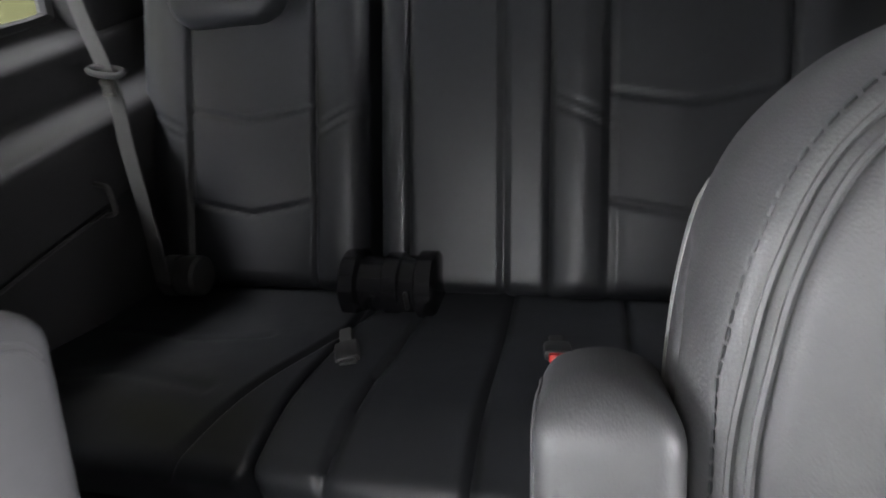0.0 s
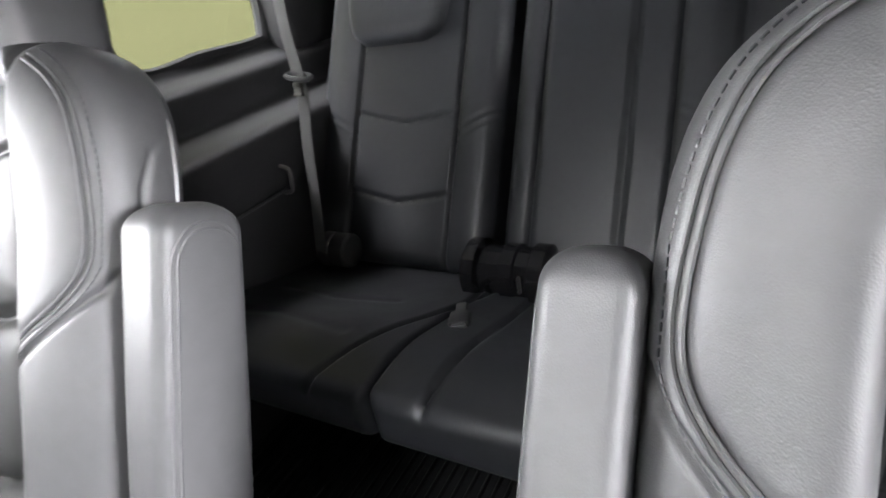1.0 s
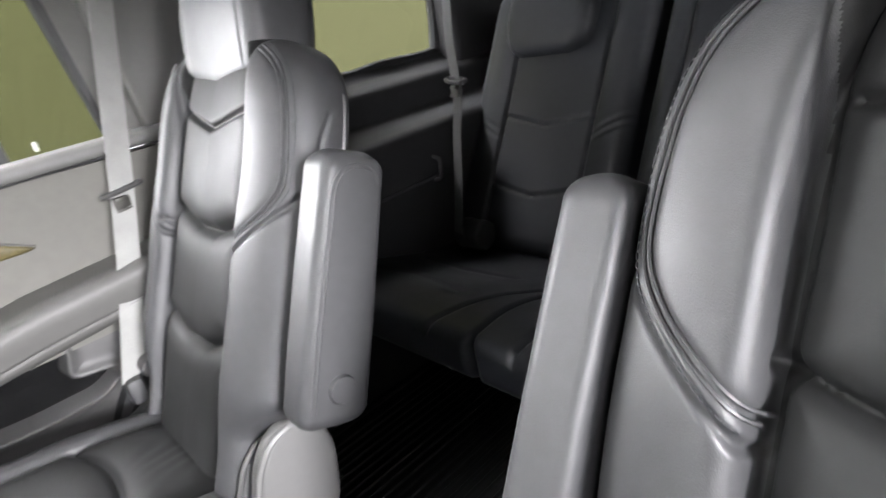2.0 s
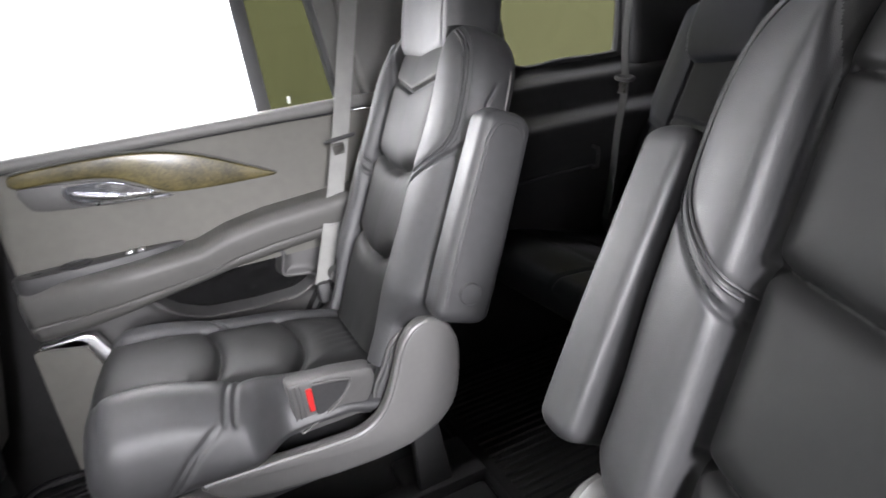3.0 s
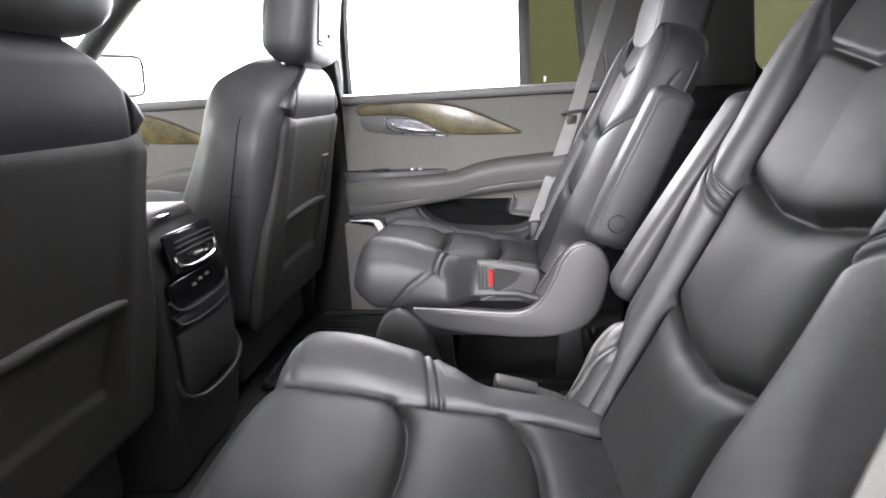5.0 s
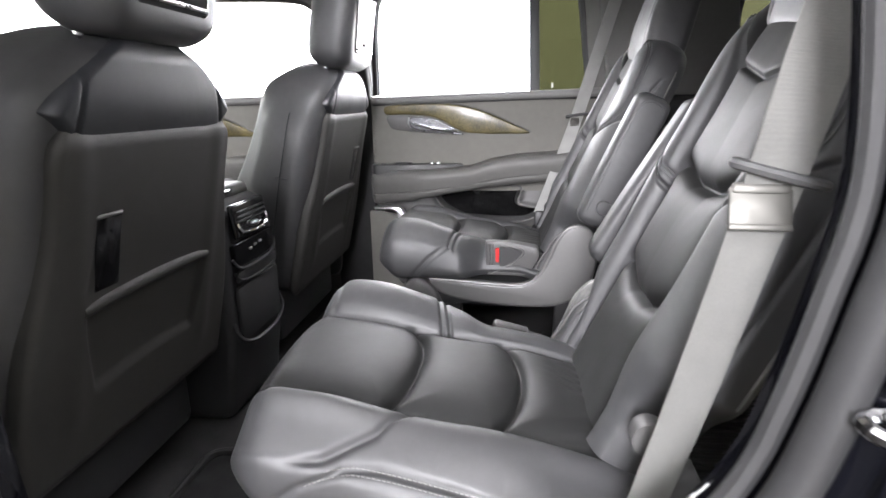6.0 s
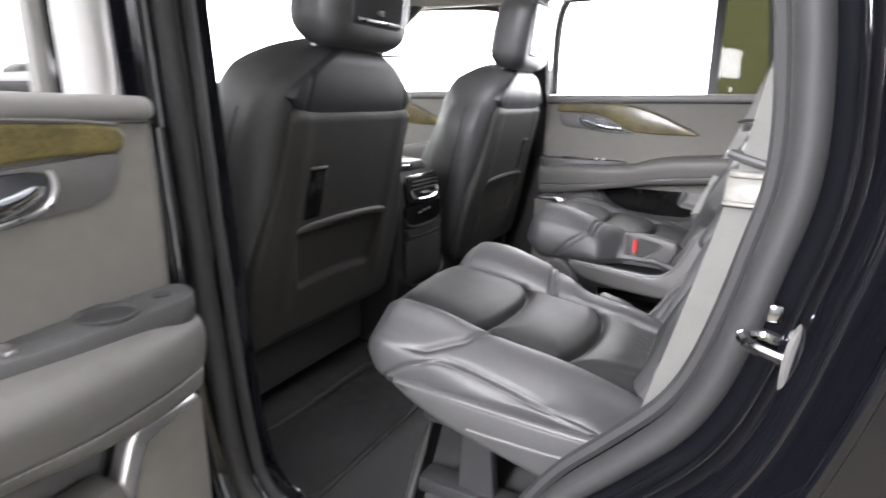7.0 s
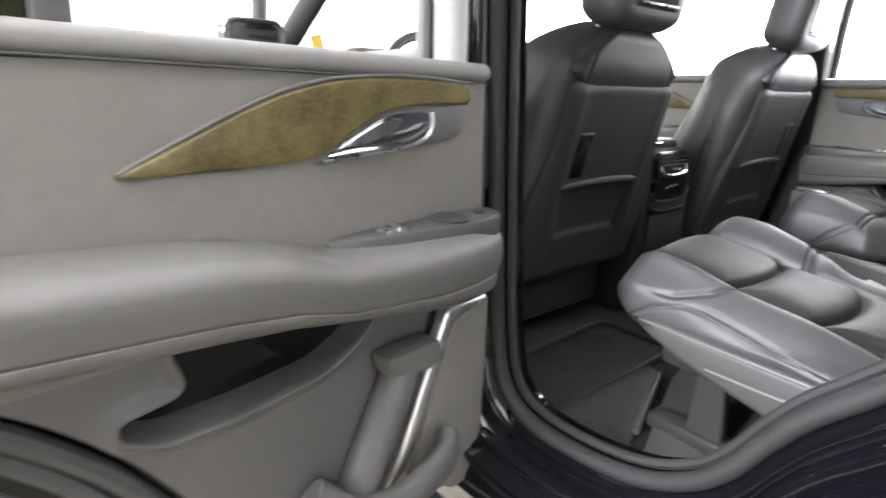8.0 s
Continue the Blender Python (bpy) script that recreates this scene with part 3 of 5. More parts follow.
C2 = spline([(-0.162, 0.048), (-0.13, 0.064), (-0.09, 0.076), (-0.03, 0.082), (0.03, 0.076), (0.07, 0.062), (0.102, 0.042)], 5)


def cushion_skin():
    ys = np.concatenate([-0.268 + 0.055 * np.linspace(0.02, 1, 40) ** 2, np.linspace(-0.213, 0.215, 200)[1:]])
    rows = []
    for y in ys:
        zi = float(cushion_height(y))
        dome = 0.026 * float(ridge(y + 0.175, 0.125)) * (1 - float(step(y, -0.085, -0.03))) + 0.012 * (1 - float(step(y, -0.03, 0.03)))
        out = 0.010 * float(ridge(y + 0.175, 0.10))
        wa = 0.238 - 0.045 * float(step(y, -0.055, 0.015))
        zb = min(0.868, zi - 0.06)
        q = wa - 0.097
        ctrl = [(-0.20, zb - 0.004), (-0.238, zb), (-0.257, zb + 0.014), (-0.262, zb + 0.030), (-0.257, max(zi - 0.042, zb + 0.038)), (-0.243, max(zi - 0.026, zb + 0.045)), (-0.216, zi - 0.004), (-0.192, zi + 0.008 + out), (-0.174, zi + 0.007 + 0.6 * out), (-0.158, zi - 0.002),
                (-0.13, zi + 0.003), (-0.08, zi + 0.007), (-0.03, zi + 0.008), (0.02, zi + 0.007), (0.07, zi + 0.002), (0.097, zi - 0.004), (0.097 + q * 0.14, zi + 0.006 + 0.45 * dome), (0.097 + q * 0.36, zi + 0.011 + 0.9 * dome), (0.097 + q * 0.62, zi + 0.005 + 0.95 * dome),
                (wa - 0.014, zi - 0.020 + 0.75 * dome), (wa, max(zi - 0.052 + 0.3 * dome, zb + 0.03)), (wa, zb + 0.018), (wa - 0.02, zb), (wa - 0.05, zb - 0.004)]
        P = spline(ctrl, 12)
        t = max(0.0, (-0.213 - y) / 0.0555)
        k = (1 - min(t, 0.999) ** 2.5) ** (1 / 2.5)
        P[:, 1] = 0.915 + (P[:, 1] - 0.915) * max(k, 0.04)
        P[:, 0] *= 1 - 0.10 * t ** 3
        bot = np.stack([np.linspace(P[-1, 0], P[0, 0], 10)[1:-1], np.full(8, P[0, 1])], 1)
        P = np.concatenate([P, bot])
        rows.append(np.stack([P[:, 0], np.full(len(P), y - (0.012 * (1 - (P[:, 0] / 0.27) ** 2)) * step(-y, 0.15, 0.30) + 0.03 * step(0.93 - P[:, 1], 0.0, 0.07) * step(-y, 0.18, 0.28)), P[:, 1]], 1))
    G = np.array(rows)
    X, Y, Z = G[:, :, 0], G[:, :, 1], G[:, :, 2]
    ax = np.abs(X)
    aisle = step(X, -0.01, 0.01)
    top = step(Z, 0.870, 0.895) * step(0.262 - ax, 0, 0.02)
    ins = step(0.134 - np.abs(X + 0.03), 0, 0.012)
    c = np.minimum(line_dist(X, Y, C1), line_dist(X, Y, C2))
    rim = np.abs(np.abs(X + 0.03) - 0.128) + 0.2 * step(-Y, 0.24, 0.265)
    d = ins * top * (0.008 * (1 - ridge(np.minimum(c, rim), 0.026)) - 0.008 * ridge(c, 0.008) - 0.005 * ridge(c, 0.0035))
    d = d - 0.005 * top * ridge(rim, 0.0045)
    # aisle side: the double seam over the bolster, running down the flank towards the front
    for k in (0.0, 0.013):
        over = line_dist(X, Y, [(0.098, -0.052 + k), (0.16, -0.064 + k), (0.222, -0.078 + k)])
        down = line_dist(Y, Z, [(-0.070 + k, 0.972), (-0.10 + k, 0.956), (-0.135 + k, 0.93), (-0.175 + k, 0.885)])
        d = d - 0.0045 * aisle * top * ridge(over, 0.0035) - 0.004 * step(X, 0.215, 0.228) * ridge(down, 0.0035)
    # outer side: the front seam and the flank seam
    d = d - 0.007 * (1 - aisle) * top * ridge(line_dist(X, Y, [(-0.262, -0.215), (-0.246, -0.150), (-0.212, -0.092), (-0.160, -0.050)]), 0.0045)
    d = d - 0.004 * (1 - aisle) * step(ax, 0.215, 0.235) * ridge(line_dist(Y, Z, FLANK), 0.0045)
    # front edge of the top and wrinkles at the back
    d = d - 0.002 * step(0.9 - np.abs(X) / 0.262, 0, 0.1) * ridge(Y + 0.245, 0.006) * top * (1 - ins)
    d = d + 0.0006 * np.sin(120 * Y + 14 * np.sin(22 * X)) * ins * step(Y, 0.09, 0.16) + 0.001 * np.sin(26 * X + 8 * Y) * np.sin(33 * Y)
    return loft(G, d)


FLANK = [(-0.225, 0.884), (-0.18, 0.915), (-0.125, 0.936), (-0.08, 0.934), (0.0, 0.918), (0.13, 0.888)]


def dashes(points, normal, pitch=0.008, length=0.005, r=0.0007):
    """A row of stitches along points."""
    P = np.array(points, float)
    seg = np.r_[0, np.cumsum(np.linalg.norm(np.diff(P, axis=0), axis=1))]
    out = []
    for d in np.arange(0, seg[-1] - length, pitch):
        a, b = (np.array([np.interp(v, seg, P[:, k]) for k in range(3)]) for v in (d, d + length))
        out.append(tube([a, (a + b) / 2 + np.array(normal) * 0.0004, b], r, 4))
    return join(*out)


def captain_chair(side, cx, dy, label, slide, arm_at, hinge_at, stowed):
    """A second-row chair. Local x points to the aisle, mirrored by m; slide: shift along the back, arm_at: foot of the armrest and its lean,
    hinge_at: shift of the side shroud, stowed: the belt buckle stands in its pocket."""
    m = -side
    t = thing("captain_chair", (side * cx, dy, 0.64), label, "car seat", "captain chairs of the second row")
    Z = -0.64

    def put(name, shape, mat, parent=t, lab="", angle=38):
        return part(name, mirror_x(shift(shape, 0, 0, Z), m), mat, parent, lab, angle)

    back = pose(0, 0.259, 0.92, -25.3) @ pose(0, 0, slide)
    br = put("backrest", moved(back_skin(), back), leather, angle=80)
    inv = (Matrix.Translation((0, 0, Z)) @ back).inverted()
    repaint(br, leather_soft, lambda c: (lambda q: abs(q.x) < 0.129 and q.y < -0.04)(inv @ Vector((c.x * m, c.y, c.z))))
    for k in (-1, 1):
        for g in (-0.0028, 0.0028):
            path = spline(PIPING, 6)
            tang = np.gradient(path, axis=0)
            tang /= np.linalg.norm(tang, axis=1)[:, None]
            put("piping", moved(tube([back_point(k * (p[0] - q[1] * g), p[1] + q[0] * g, -0.0018) for p, q in zip(path, tang)], 0.0017, 6), back), leather, br)
    out = [(p[0] + q[1] * 0.010 * -1, p[1] + q[0] * 0.010) for p, q in zip(path, tang)]
    put("stitch_line", moved(dashes([back_point(x, s, 0.0002) for x, s in out if x < 0.226], (0, -1, 0), 0.0065, 0.0045, 0.0008), back), leather_shaded, br)
    for k in (-1, 1):
        bead = []
        for z in np.linspace(0.13, 0.522, 40):
            kx, kf = back_scale(z)
            bead.append((float(back_width(np.array(k * 0.2325 * kx), z)), -(BACK_DEPTH - 0.046 + (0.046 - 0.066) * kf), z))
        put("shell_edge", moved(tube(bead, [0.0026] * 39 + [0.0012], 8), back), satin_plastic, br, "thin bright edge of the rear shell")
    head = pose(0, 0.462, 1.428, -15) @ pose(0, 0, slide)
    HV, HF = pad(lambda v: 0.112 + 0.012 * math.sin(math.pi * min(1, v + 0.2)), 0.20, 0.05, 0.026, 0.024, lambda x, s: 0.010 * ridge(s - 0.10, 0.09) - 0.003 * ridge(np.abs(x) - 0.094, 0.0035), 110, 80)
    HV[:, 2] -= 0.020 * np.clip(1 - np.abs(HV[:, 0]) / 0.11, 0, 1) * np.clip(1 - HV[:, 2] / 0.09, 0, 1) * step(-HV[:, 1] / 0.05, -0.6, 0.6)
    hr = put("headrest", moved((HV, HF), head), leather, angle=80)
    for k in (-0.06, 0.06):
        put("headrest_post", tube([(k, 0.465, 1.40 + slide), (k, 0.477, 1.45 + slide)], 0.006, 10), satin, hr)
    cu = put("cushion", cushion_skin(), leather, angle=80)
    repaint(cu, leather_soft, lambda c: abs(c.x * m + 0.03) < 0.128 and -0.27 < c.y < 0.22 and c.z > 0.885 + Z)
    flank = spline(FLANK, 8)
    for k in (0.004, -0.004):
        put("stitch_line", dashes([(-0.2555 + 0.12 * max(0, z - 0.915) + k * 0.3, y, z + k) for y, z in flank[4:]], (-1, 0, 0), 0.006, 0.0042, 0.0009), thread, cu)
    # moulded plastic side shroud on the aisle side, sweeping up to the hinge
    sh = [(-0.135, 0.872), (-0.03, 0.866), (0.08, 0.858), (0.13, 0.863), (0.165, 0.889), (0.19, 0.936), (0.21, 0.985), (0.235, 1.015), (0.265, 1.023), (0.297, 1.006), (0.316, 0.966),
          (0.312, 0.91), (0.296, 0.855), (0.264, 0.820), (0.225, 0.803), (0.182, 0.794), (0.10, 0.793), (-0.03, 0.806), (-0.105, 0.828)]
    sh = [(y + hinge_at, z) for y, z in sh]
    shroud = put("side_shroud", prism([tuple(p) for p in spline(sh, 3, True)], "x", 0.194, 0.224, 0.011, 4), satin_plastic, t, "satin grey plastic side shroud")
    edge = [(-0.13, 0.869), (-0.03, 0.863), (0.08, 0.855), (0.13, 0.860), (0.165, 0.886), (0.19, 0.932), (0.21, 0.981), (0.235, 1.011), (0.262, 1.019)]
    put("edge_bead", tube([(0.221, y + hinge_at, z) for y, z in spline(edge, 5)], 0.0048, 8), satin_plastic, shroud, "bright rounded edge")
    # hinge bracket inside the shroud, parted from it by a dark gap
    hb = [(0.150, 0.845), (0.160, 0.895), (0.186, 0.940), (0.205, 0.975), (0.232, 0.998), (0.262, 1.002), (0.288, 0.985), (0.300, 0.93), (0.28, 0.84), (0.21, 0.82)]
    brk = put("hinge_bracket", prism([(y + hinge_at, z) for y, z in spline(hb, 3, True)], "x", 0.150, 0.186, 0.008, 3), plastic, t, "grey plastic bracket round the backrest hinge")
    put("bracket_bead", tube([(0.183, y + hinge_at - 0.001, z) for y, z in spline([(0.156, 0.88), (0.166, 0.912), (0.186, 0.942), (0.205, 0.977), (0.232, 0.999)], 5)], 0.0032, 8), plastic_mid, brk)
    # outer side shroud with two swept edges
    so = [(-0.20, 0.893), (-0.03, 0.889), (0.12, 0.886), (0.19, 0.91), (0.23, 0.97), (0.26, 0.96), (0.25, 0.85), (0.15, 0.79), (0.03, 0.802), (-0.14, 0.848)]
    osh = put("outer_shroud", prism([tuple(p) for p in spline(so, 3, True)], "x", -0.272, -0.235, 0.012, 3), plastic, t, "grey plastic outer shroud")
    put("swept_edge", tube([(-0.268, y, z) for y, z in spline([(-0.19, 0.888), (-0.03, 0.884), (0.12, 0.881), (0.165, 0.888)], 6)], 0.004, 8), plastic_mid, osh)
    put("swept_edge", tube([(-0.270, y, z) for y, z in spline([(-0.06, 0.842), (0.06, 0.842), (0.12, 0.85), (0.16, 0.882)], 6)], 0.004, 8), plastic_mid, osh)
    # frame and feet under the cushion
    put("seat_frame", rbox(0.44, 0.40, 0.05, 0.012, 2, (0, 0.03, 0.82)), plastic_black)
    for k in (-0.19, 0.19):
        put("rail", rbox(0.05, 0.52, 0.03, 0.006, 2, (k, 0.08, 0.66)), plastic_black)
        for y in (-0.07, 0.24):
            put("leg", prism(rounded([(y - 0.035, 0.66), (y + 0.035, 0.66), (y + 0.02, 0.83), (y - 0.03, 0.83)], 0.01), "x", k - 0.012, k + 0.012, 0.003, 1), plastic_black)
    put("leg_cover", prism([tuple(p) for p in spline([(-0.21, 0.66), (-0.228, 0.78), (-0.20, 0.855), (-0.16, 0.875), (-0.115, 0.84), (-0.085, 0.77), (-0.07, 0.70), (-0.08, 0.66)], 3, True)], "x", 0.18, 0.24, 0.012, 3), plastic_mid, t, "grey plastic cover over the seat foot")
    # armrest folded up beside the back
    arm = pose(*arm_at)
    turn = Matrix(((0, -1, 0, 0), (1, 0, 0, 0), (0, 0, 1, 0), (0, 0, 0, 1)))
    aw = lambda v: 0.053 - 0.012 * v - 0.006 * (1 - v) ** 4
    ar = put("armrest", moved(pad(aw, 0.335, 0.027, 0.013, 0.024, lambda x, s: 0.0035 * (1 - (x / 0.05) ** 2), 70, 70, 12), arm @ turn), leather, t, "padded armrest folded upright")
    def arm_face(x, z):
        """The height of the armrest's side face."""
        c = max(0.0, 1 - (0.335 - z) / 0.024)
        k = 0.024 * (1 - math.sqrt(1 - min(1.0, c) ** 2))
        w = aw(z / 0.335) - k
        r, tt = 0.013, 0.027 - k
        o = max(0.0, abs(x) - (w - r))
        return -tt + r - math.sqrt(max(0.0, r * r - o * o)) - 0.0035 * (1 - (x / 0.05) ** 2)

    for g in (0.0, 0.0055):
        rim = [(-(aw(z / 0.335) - 0.010) + g, z) for z in np.linspace(0.03, 0.29, 12)] + [(-0.0285 + g, 0.303 - 0.2 * g), (-0.020 + 0.7 * g, 0.3145 - 0.7 * g), (-0.006, 0.3205 - g), (0.010, 0.3205 - g), (0.022, 0.3145 - g), (0.030, 0.304 - g)]
        put("piping", moved(tube([(x, arm_face(x, z) + 0.0004, z) for x, z in spline(rim, 5)], 0.0014, 6), arm @ turn), leather, ar)
    put("pivot_button", moved(shift(lathe([(0.0185, 0), (0.0185, 0.005), (0.0165, 0.008), (0.004, 0.0085)], 28, "x"), 0.028, 0, 0.055), arm), leather, ar, "round grey pivot cap")
    # belt buckle: standing in its pocket, or lying loose on its strap beside the cushion
    if stowed:
        bk = put("buckle_pocket", prism(rounded([(0.018, 0.968), (0.10, 0.964), (0.163, 0.952), (0.166, 0.925), (0.135, 0.872), (0.022, 0.872)], 0.010), "x", 0.150, 0.190, 0.006, 2), plastic_mid, t, "moulded grey buckle pocket")
        # Dark plate on the face, put there as the hollow's shade.
        put("hollow_shade", prism(rounded([(0.058, 0.957), (0.122, 0.944), (0.105, 0.920), (0.058, 0.892)], 0.006), "x", 0.185, 0.1915, 0.001, 1), plastic_black, bk)
        put("pocket_rim", tube([(0.191, y, z) for y, z in spline([(0.060, 0.958), (0.122, 0.944), (0.10, 0.912), (0.065, 0.892), (0.028, 0.876)], 6)], 0.0028, 8), plastic_mid, bk)
        for y in (0.024, 0.032, 0.040):
            put("pocket_rib", rbox(0.006, 0.003, 0.060, 0.001, 1, (0.191, y, 0.932)), plastic, bk)
        put("buckle_button", rbox(0.012, 0.010, 0.040, 0.002, 1, (0.192, 0.052, 0.932)), red, bk, "red belt release button")
    else:
        bk = put("buckle", moved(rbox(0.030, 0.068, 0.019, 0.006, 3), pose(0.212, 0.062, 0.919, -15)), plastic_mid, t, "loose grey belt buckle lying beside the cushion")
        put("buckle_seam", moved(rbox(0.031, 0.060, 0.0025, 0.001, 1), pose(0.212, 0.064, 0.917, -15)), satin, bk)
        put("buckle_strap", moved(rbox(0.024, 0.052, 0.004, 0.0015, 1), pose(0.200, 0.116, 0.910, -14, 0, 12)), webbing_dark, bk, "short grey strap")
    put("hinge_cover", shift(lathe([(0.020, -0.012), (0.020, 0.01), (0.018, 0.015), (0.006, 0.017)], 24, "x"), -0.222, 0.215, 0.985), plastic_mid, t)
    return t


captain_chair(-1, 0.438, 0.0, "black leather captain chair with folded armrest beside the closed door", 0.0, (0.279, 0.287, 1.034, -22.5), 0.0, True)
captain_chair(1, 0.445, 0.03, "black leather captain chair beside the open rear door", -0.018, (0.261, 0.240, 1.034, -29), -0.030, False)


def front_seat(side, dy, label):
    m = -side
    t = thing("front_seat", (side * 0.43, -0.6 + dy, 0.62), label, "car seat", "front seats")

    def put(name, shape, mat, parent=t, lab="", angle=38):
        return part(name, mirror_x(shift(shape, 0, 0.6, -0.62), m), mat, parent, lab, angle)

    back = pose(0, -0.622, 0.83, -13)
    outline = spline([(-0.05, 0.235), (0.0, 0.240), (0.25, 0.262), (0.42, 0.262), (0.50, 0.245), (0.55, 0.215), (0.585, 0.175), (0.615, 0.13), (0.63, 0.10)], 6)
    wf = lambda v: float(np.interp(v * 0.63, outline[:, 0], outline[:, 1]))
    fd = lambda x, s: (0.040 + 0.085 * step(0.5 - s, 0.0, 0.45)) * ridge(np.abs(x) - 0.20, 0.055) - 0.008 * ridge(np.abs(x) - 0.235, 0.004)
    flip = pose(0, 0, 0, 0, 0, 180)
    br = put("backrest", moved(pad(wf, 0.63, 0.068, 0.05, 0.035, fd, 90, 90), back), leather, angle=80)
    for k in (-1, 1):
        put("seam", moved(tube([(k * (wf(z / 0.63) + 0.0004), -0.006 - 0.04 * max(0.0, z - 0.42), z) for z in np.linspace(0.06, 0.50, 24)], 0.0017, 6), back), leather_shaded, br)
        put("seam", moved(tube([(k * (wf(0.33 / 0.63) + 0.0004), y, 0.33) for y in np.linspace(-0.017, 0.017, 6)], 0.0017, 6), back), leather_shaded, br)
    # leather cap above the rear panel with two upright seams
    cap = pad(lambda v: min(float(np.interp(v * 0.20 + 0.44, outline[:, 0], outline[:, 1])) - 0.014, 0.105 + 0.20 * v), 0.20, 0.020, 0.018, 0.03, lambda x, s: 0.010 * ridge(s - 0.10, 0.06) - 0.004 * ridge(np.abs(x) - 0.165 + 0.25 * (s - 0.1), 0.003), 90, 50)
    # The cap's darker leather stands for the unlit back of the seat.
    put("shoulder_cap", moved(cap, back @ pose(0, 0.0505, 0.432) @ flip), leather_shaded, br, "glossy black leather over the top of the seat back, shade in its colour", 80)
    # rear panel, drawn in above the elbow, with its pull-strap slot and a pocket pressed into it
    pw = lambda v: 0.206 + 0.046 * (1 - float(step(v, 0.30, 0.86))) - 0.015 * max(0.0, (v - 0.90) / 0.10) ** 2

    def pressed(x, s):
        w = 0.128 + 0.026 * step(s, 0.10, 0.26)
        inside = step(w - np.abs(x), 0, 0.012) * step(s, 0.118 + 0.012 * np.cos(9 * x), 0.140 + 0.012 * np.cos(9 * x)) * step(0.275 - s, 0, 0.010)
        return -0.007 * inside + 0.003 * ridge(np.abs(x) - 0.165, 0.02) * step(s, 0.05, 0.12) - 0.0015 * ridge(line_dist(x, s, [(0.125, 0.40), (0.150, 0.30)]), 0.006)

    pl = put("back_panel", moved(pad(pw, 0.522, 0.016, 0.012, 0.03, pressed, 130, 120), back @ pose(0, 0.068, 0.0) @ flip), panel_back, br, "grey-brown moulded seat-back panel", 60)
    put("pocket_rim", moved(tube([(x, -0.004 * (x / 0.155) ** 2, 0.004 - 0.35 * x * x) for x in np.linspace(-0.156, 0.156, 24)], 0.0105, 10), back @ pose(0, 0.083, 0.272)), panel_back, pl, "rolled edge of the map pocket")
    sl = put("strap_slot", moved(rbox(0.050, 0.006, 0.108, 0.006, 2), back @ pose(-0.113, 0.0825, 0.345)), gloss_black, pl, "dark recessed slot")
    put("slot_lip", moved(rbox(0.050, 0.008, 0.005, 0.002, 1), back @ pose(-0.113, 0.084, 0.400)), plastic_mid, sl)
    head = pose(0, -0.452, 1.432, -8)
    hr = put("headrest", moved(pad(lambda v: 0.118 + 0.025 * math.sin(math.pi * min(1, v * 0.8 + 0.2)), 0.215, 0.062, 0.045, 0.045, None, 40, 40), head), leather, angle=80)
    scr = put("screen", moved(pad(lambda v: 0.085 + 0.01 * v, 0.165, 0.008, 0.007, 0.012, None, 16, 16), head @ pose(0, 0.058, 0.045) @ flip), screen_glass, hr, "glossy screen in the back of the headrest")
    put("screen_bar", moved(rbox(0.15, 0.006, 0.006, 0.002, 1), head @ pose(0, 0.069, 0.058)), satin, scr)
    put("badge", moved(rbox(0.022, 0.004, 0.010, 0.002, 1), head @ pose(0, 0.068, 0.075)), plastic_black, scr)
    for k in (-0.095, 0.095):
        put("headrest_post", tube([(k, -0.474, 1.39), (k, -0.458, 1.46)], 0.0065, 10), satin, hr)
        put("post_collar", shift(rbox(0.03, 0.026, 0.012, 0.004, 2), k, -0.466, 1.424), plastic_black, hr)
    seat = Matrix(((1, 0, 0, 0), (0, 0, 1, -1.10), (0, -1, 0, 0.90), (0, 0, 0, 1)))
    put("cushion", moved(pad(0.265, 0.52, 0.075, 0.05, 0.05, fd, 50, 30), seat), leather, angle=80)
    put("seat_base", rbox(0.46, 0.46, 0.16, 0.02, 2, (0, -0.83, 0.75)), plastic_black)
    put("side_cover", prism(rounded([(-1.05, 0.72), (-0.58, 0.72), (-0.56, 0.90), (-0.70, 0.90), (-1.05, 0.86)], 0.03), "x", -0.285, -0.255, 0.01, 2), plastic_black)
    return t


front_seat(1, 0.0, "black leather driver seat seen from behind")
front_seat(-1, 0.04, "black leather front passenger seat with a grey back panel")


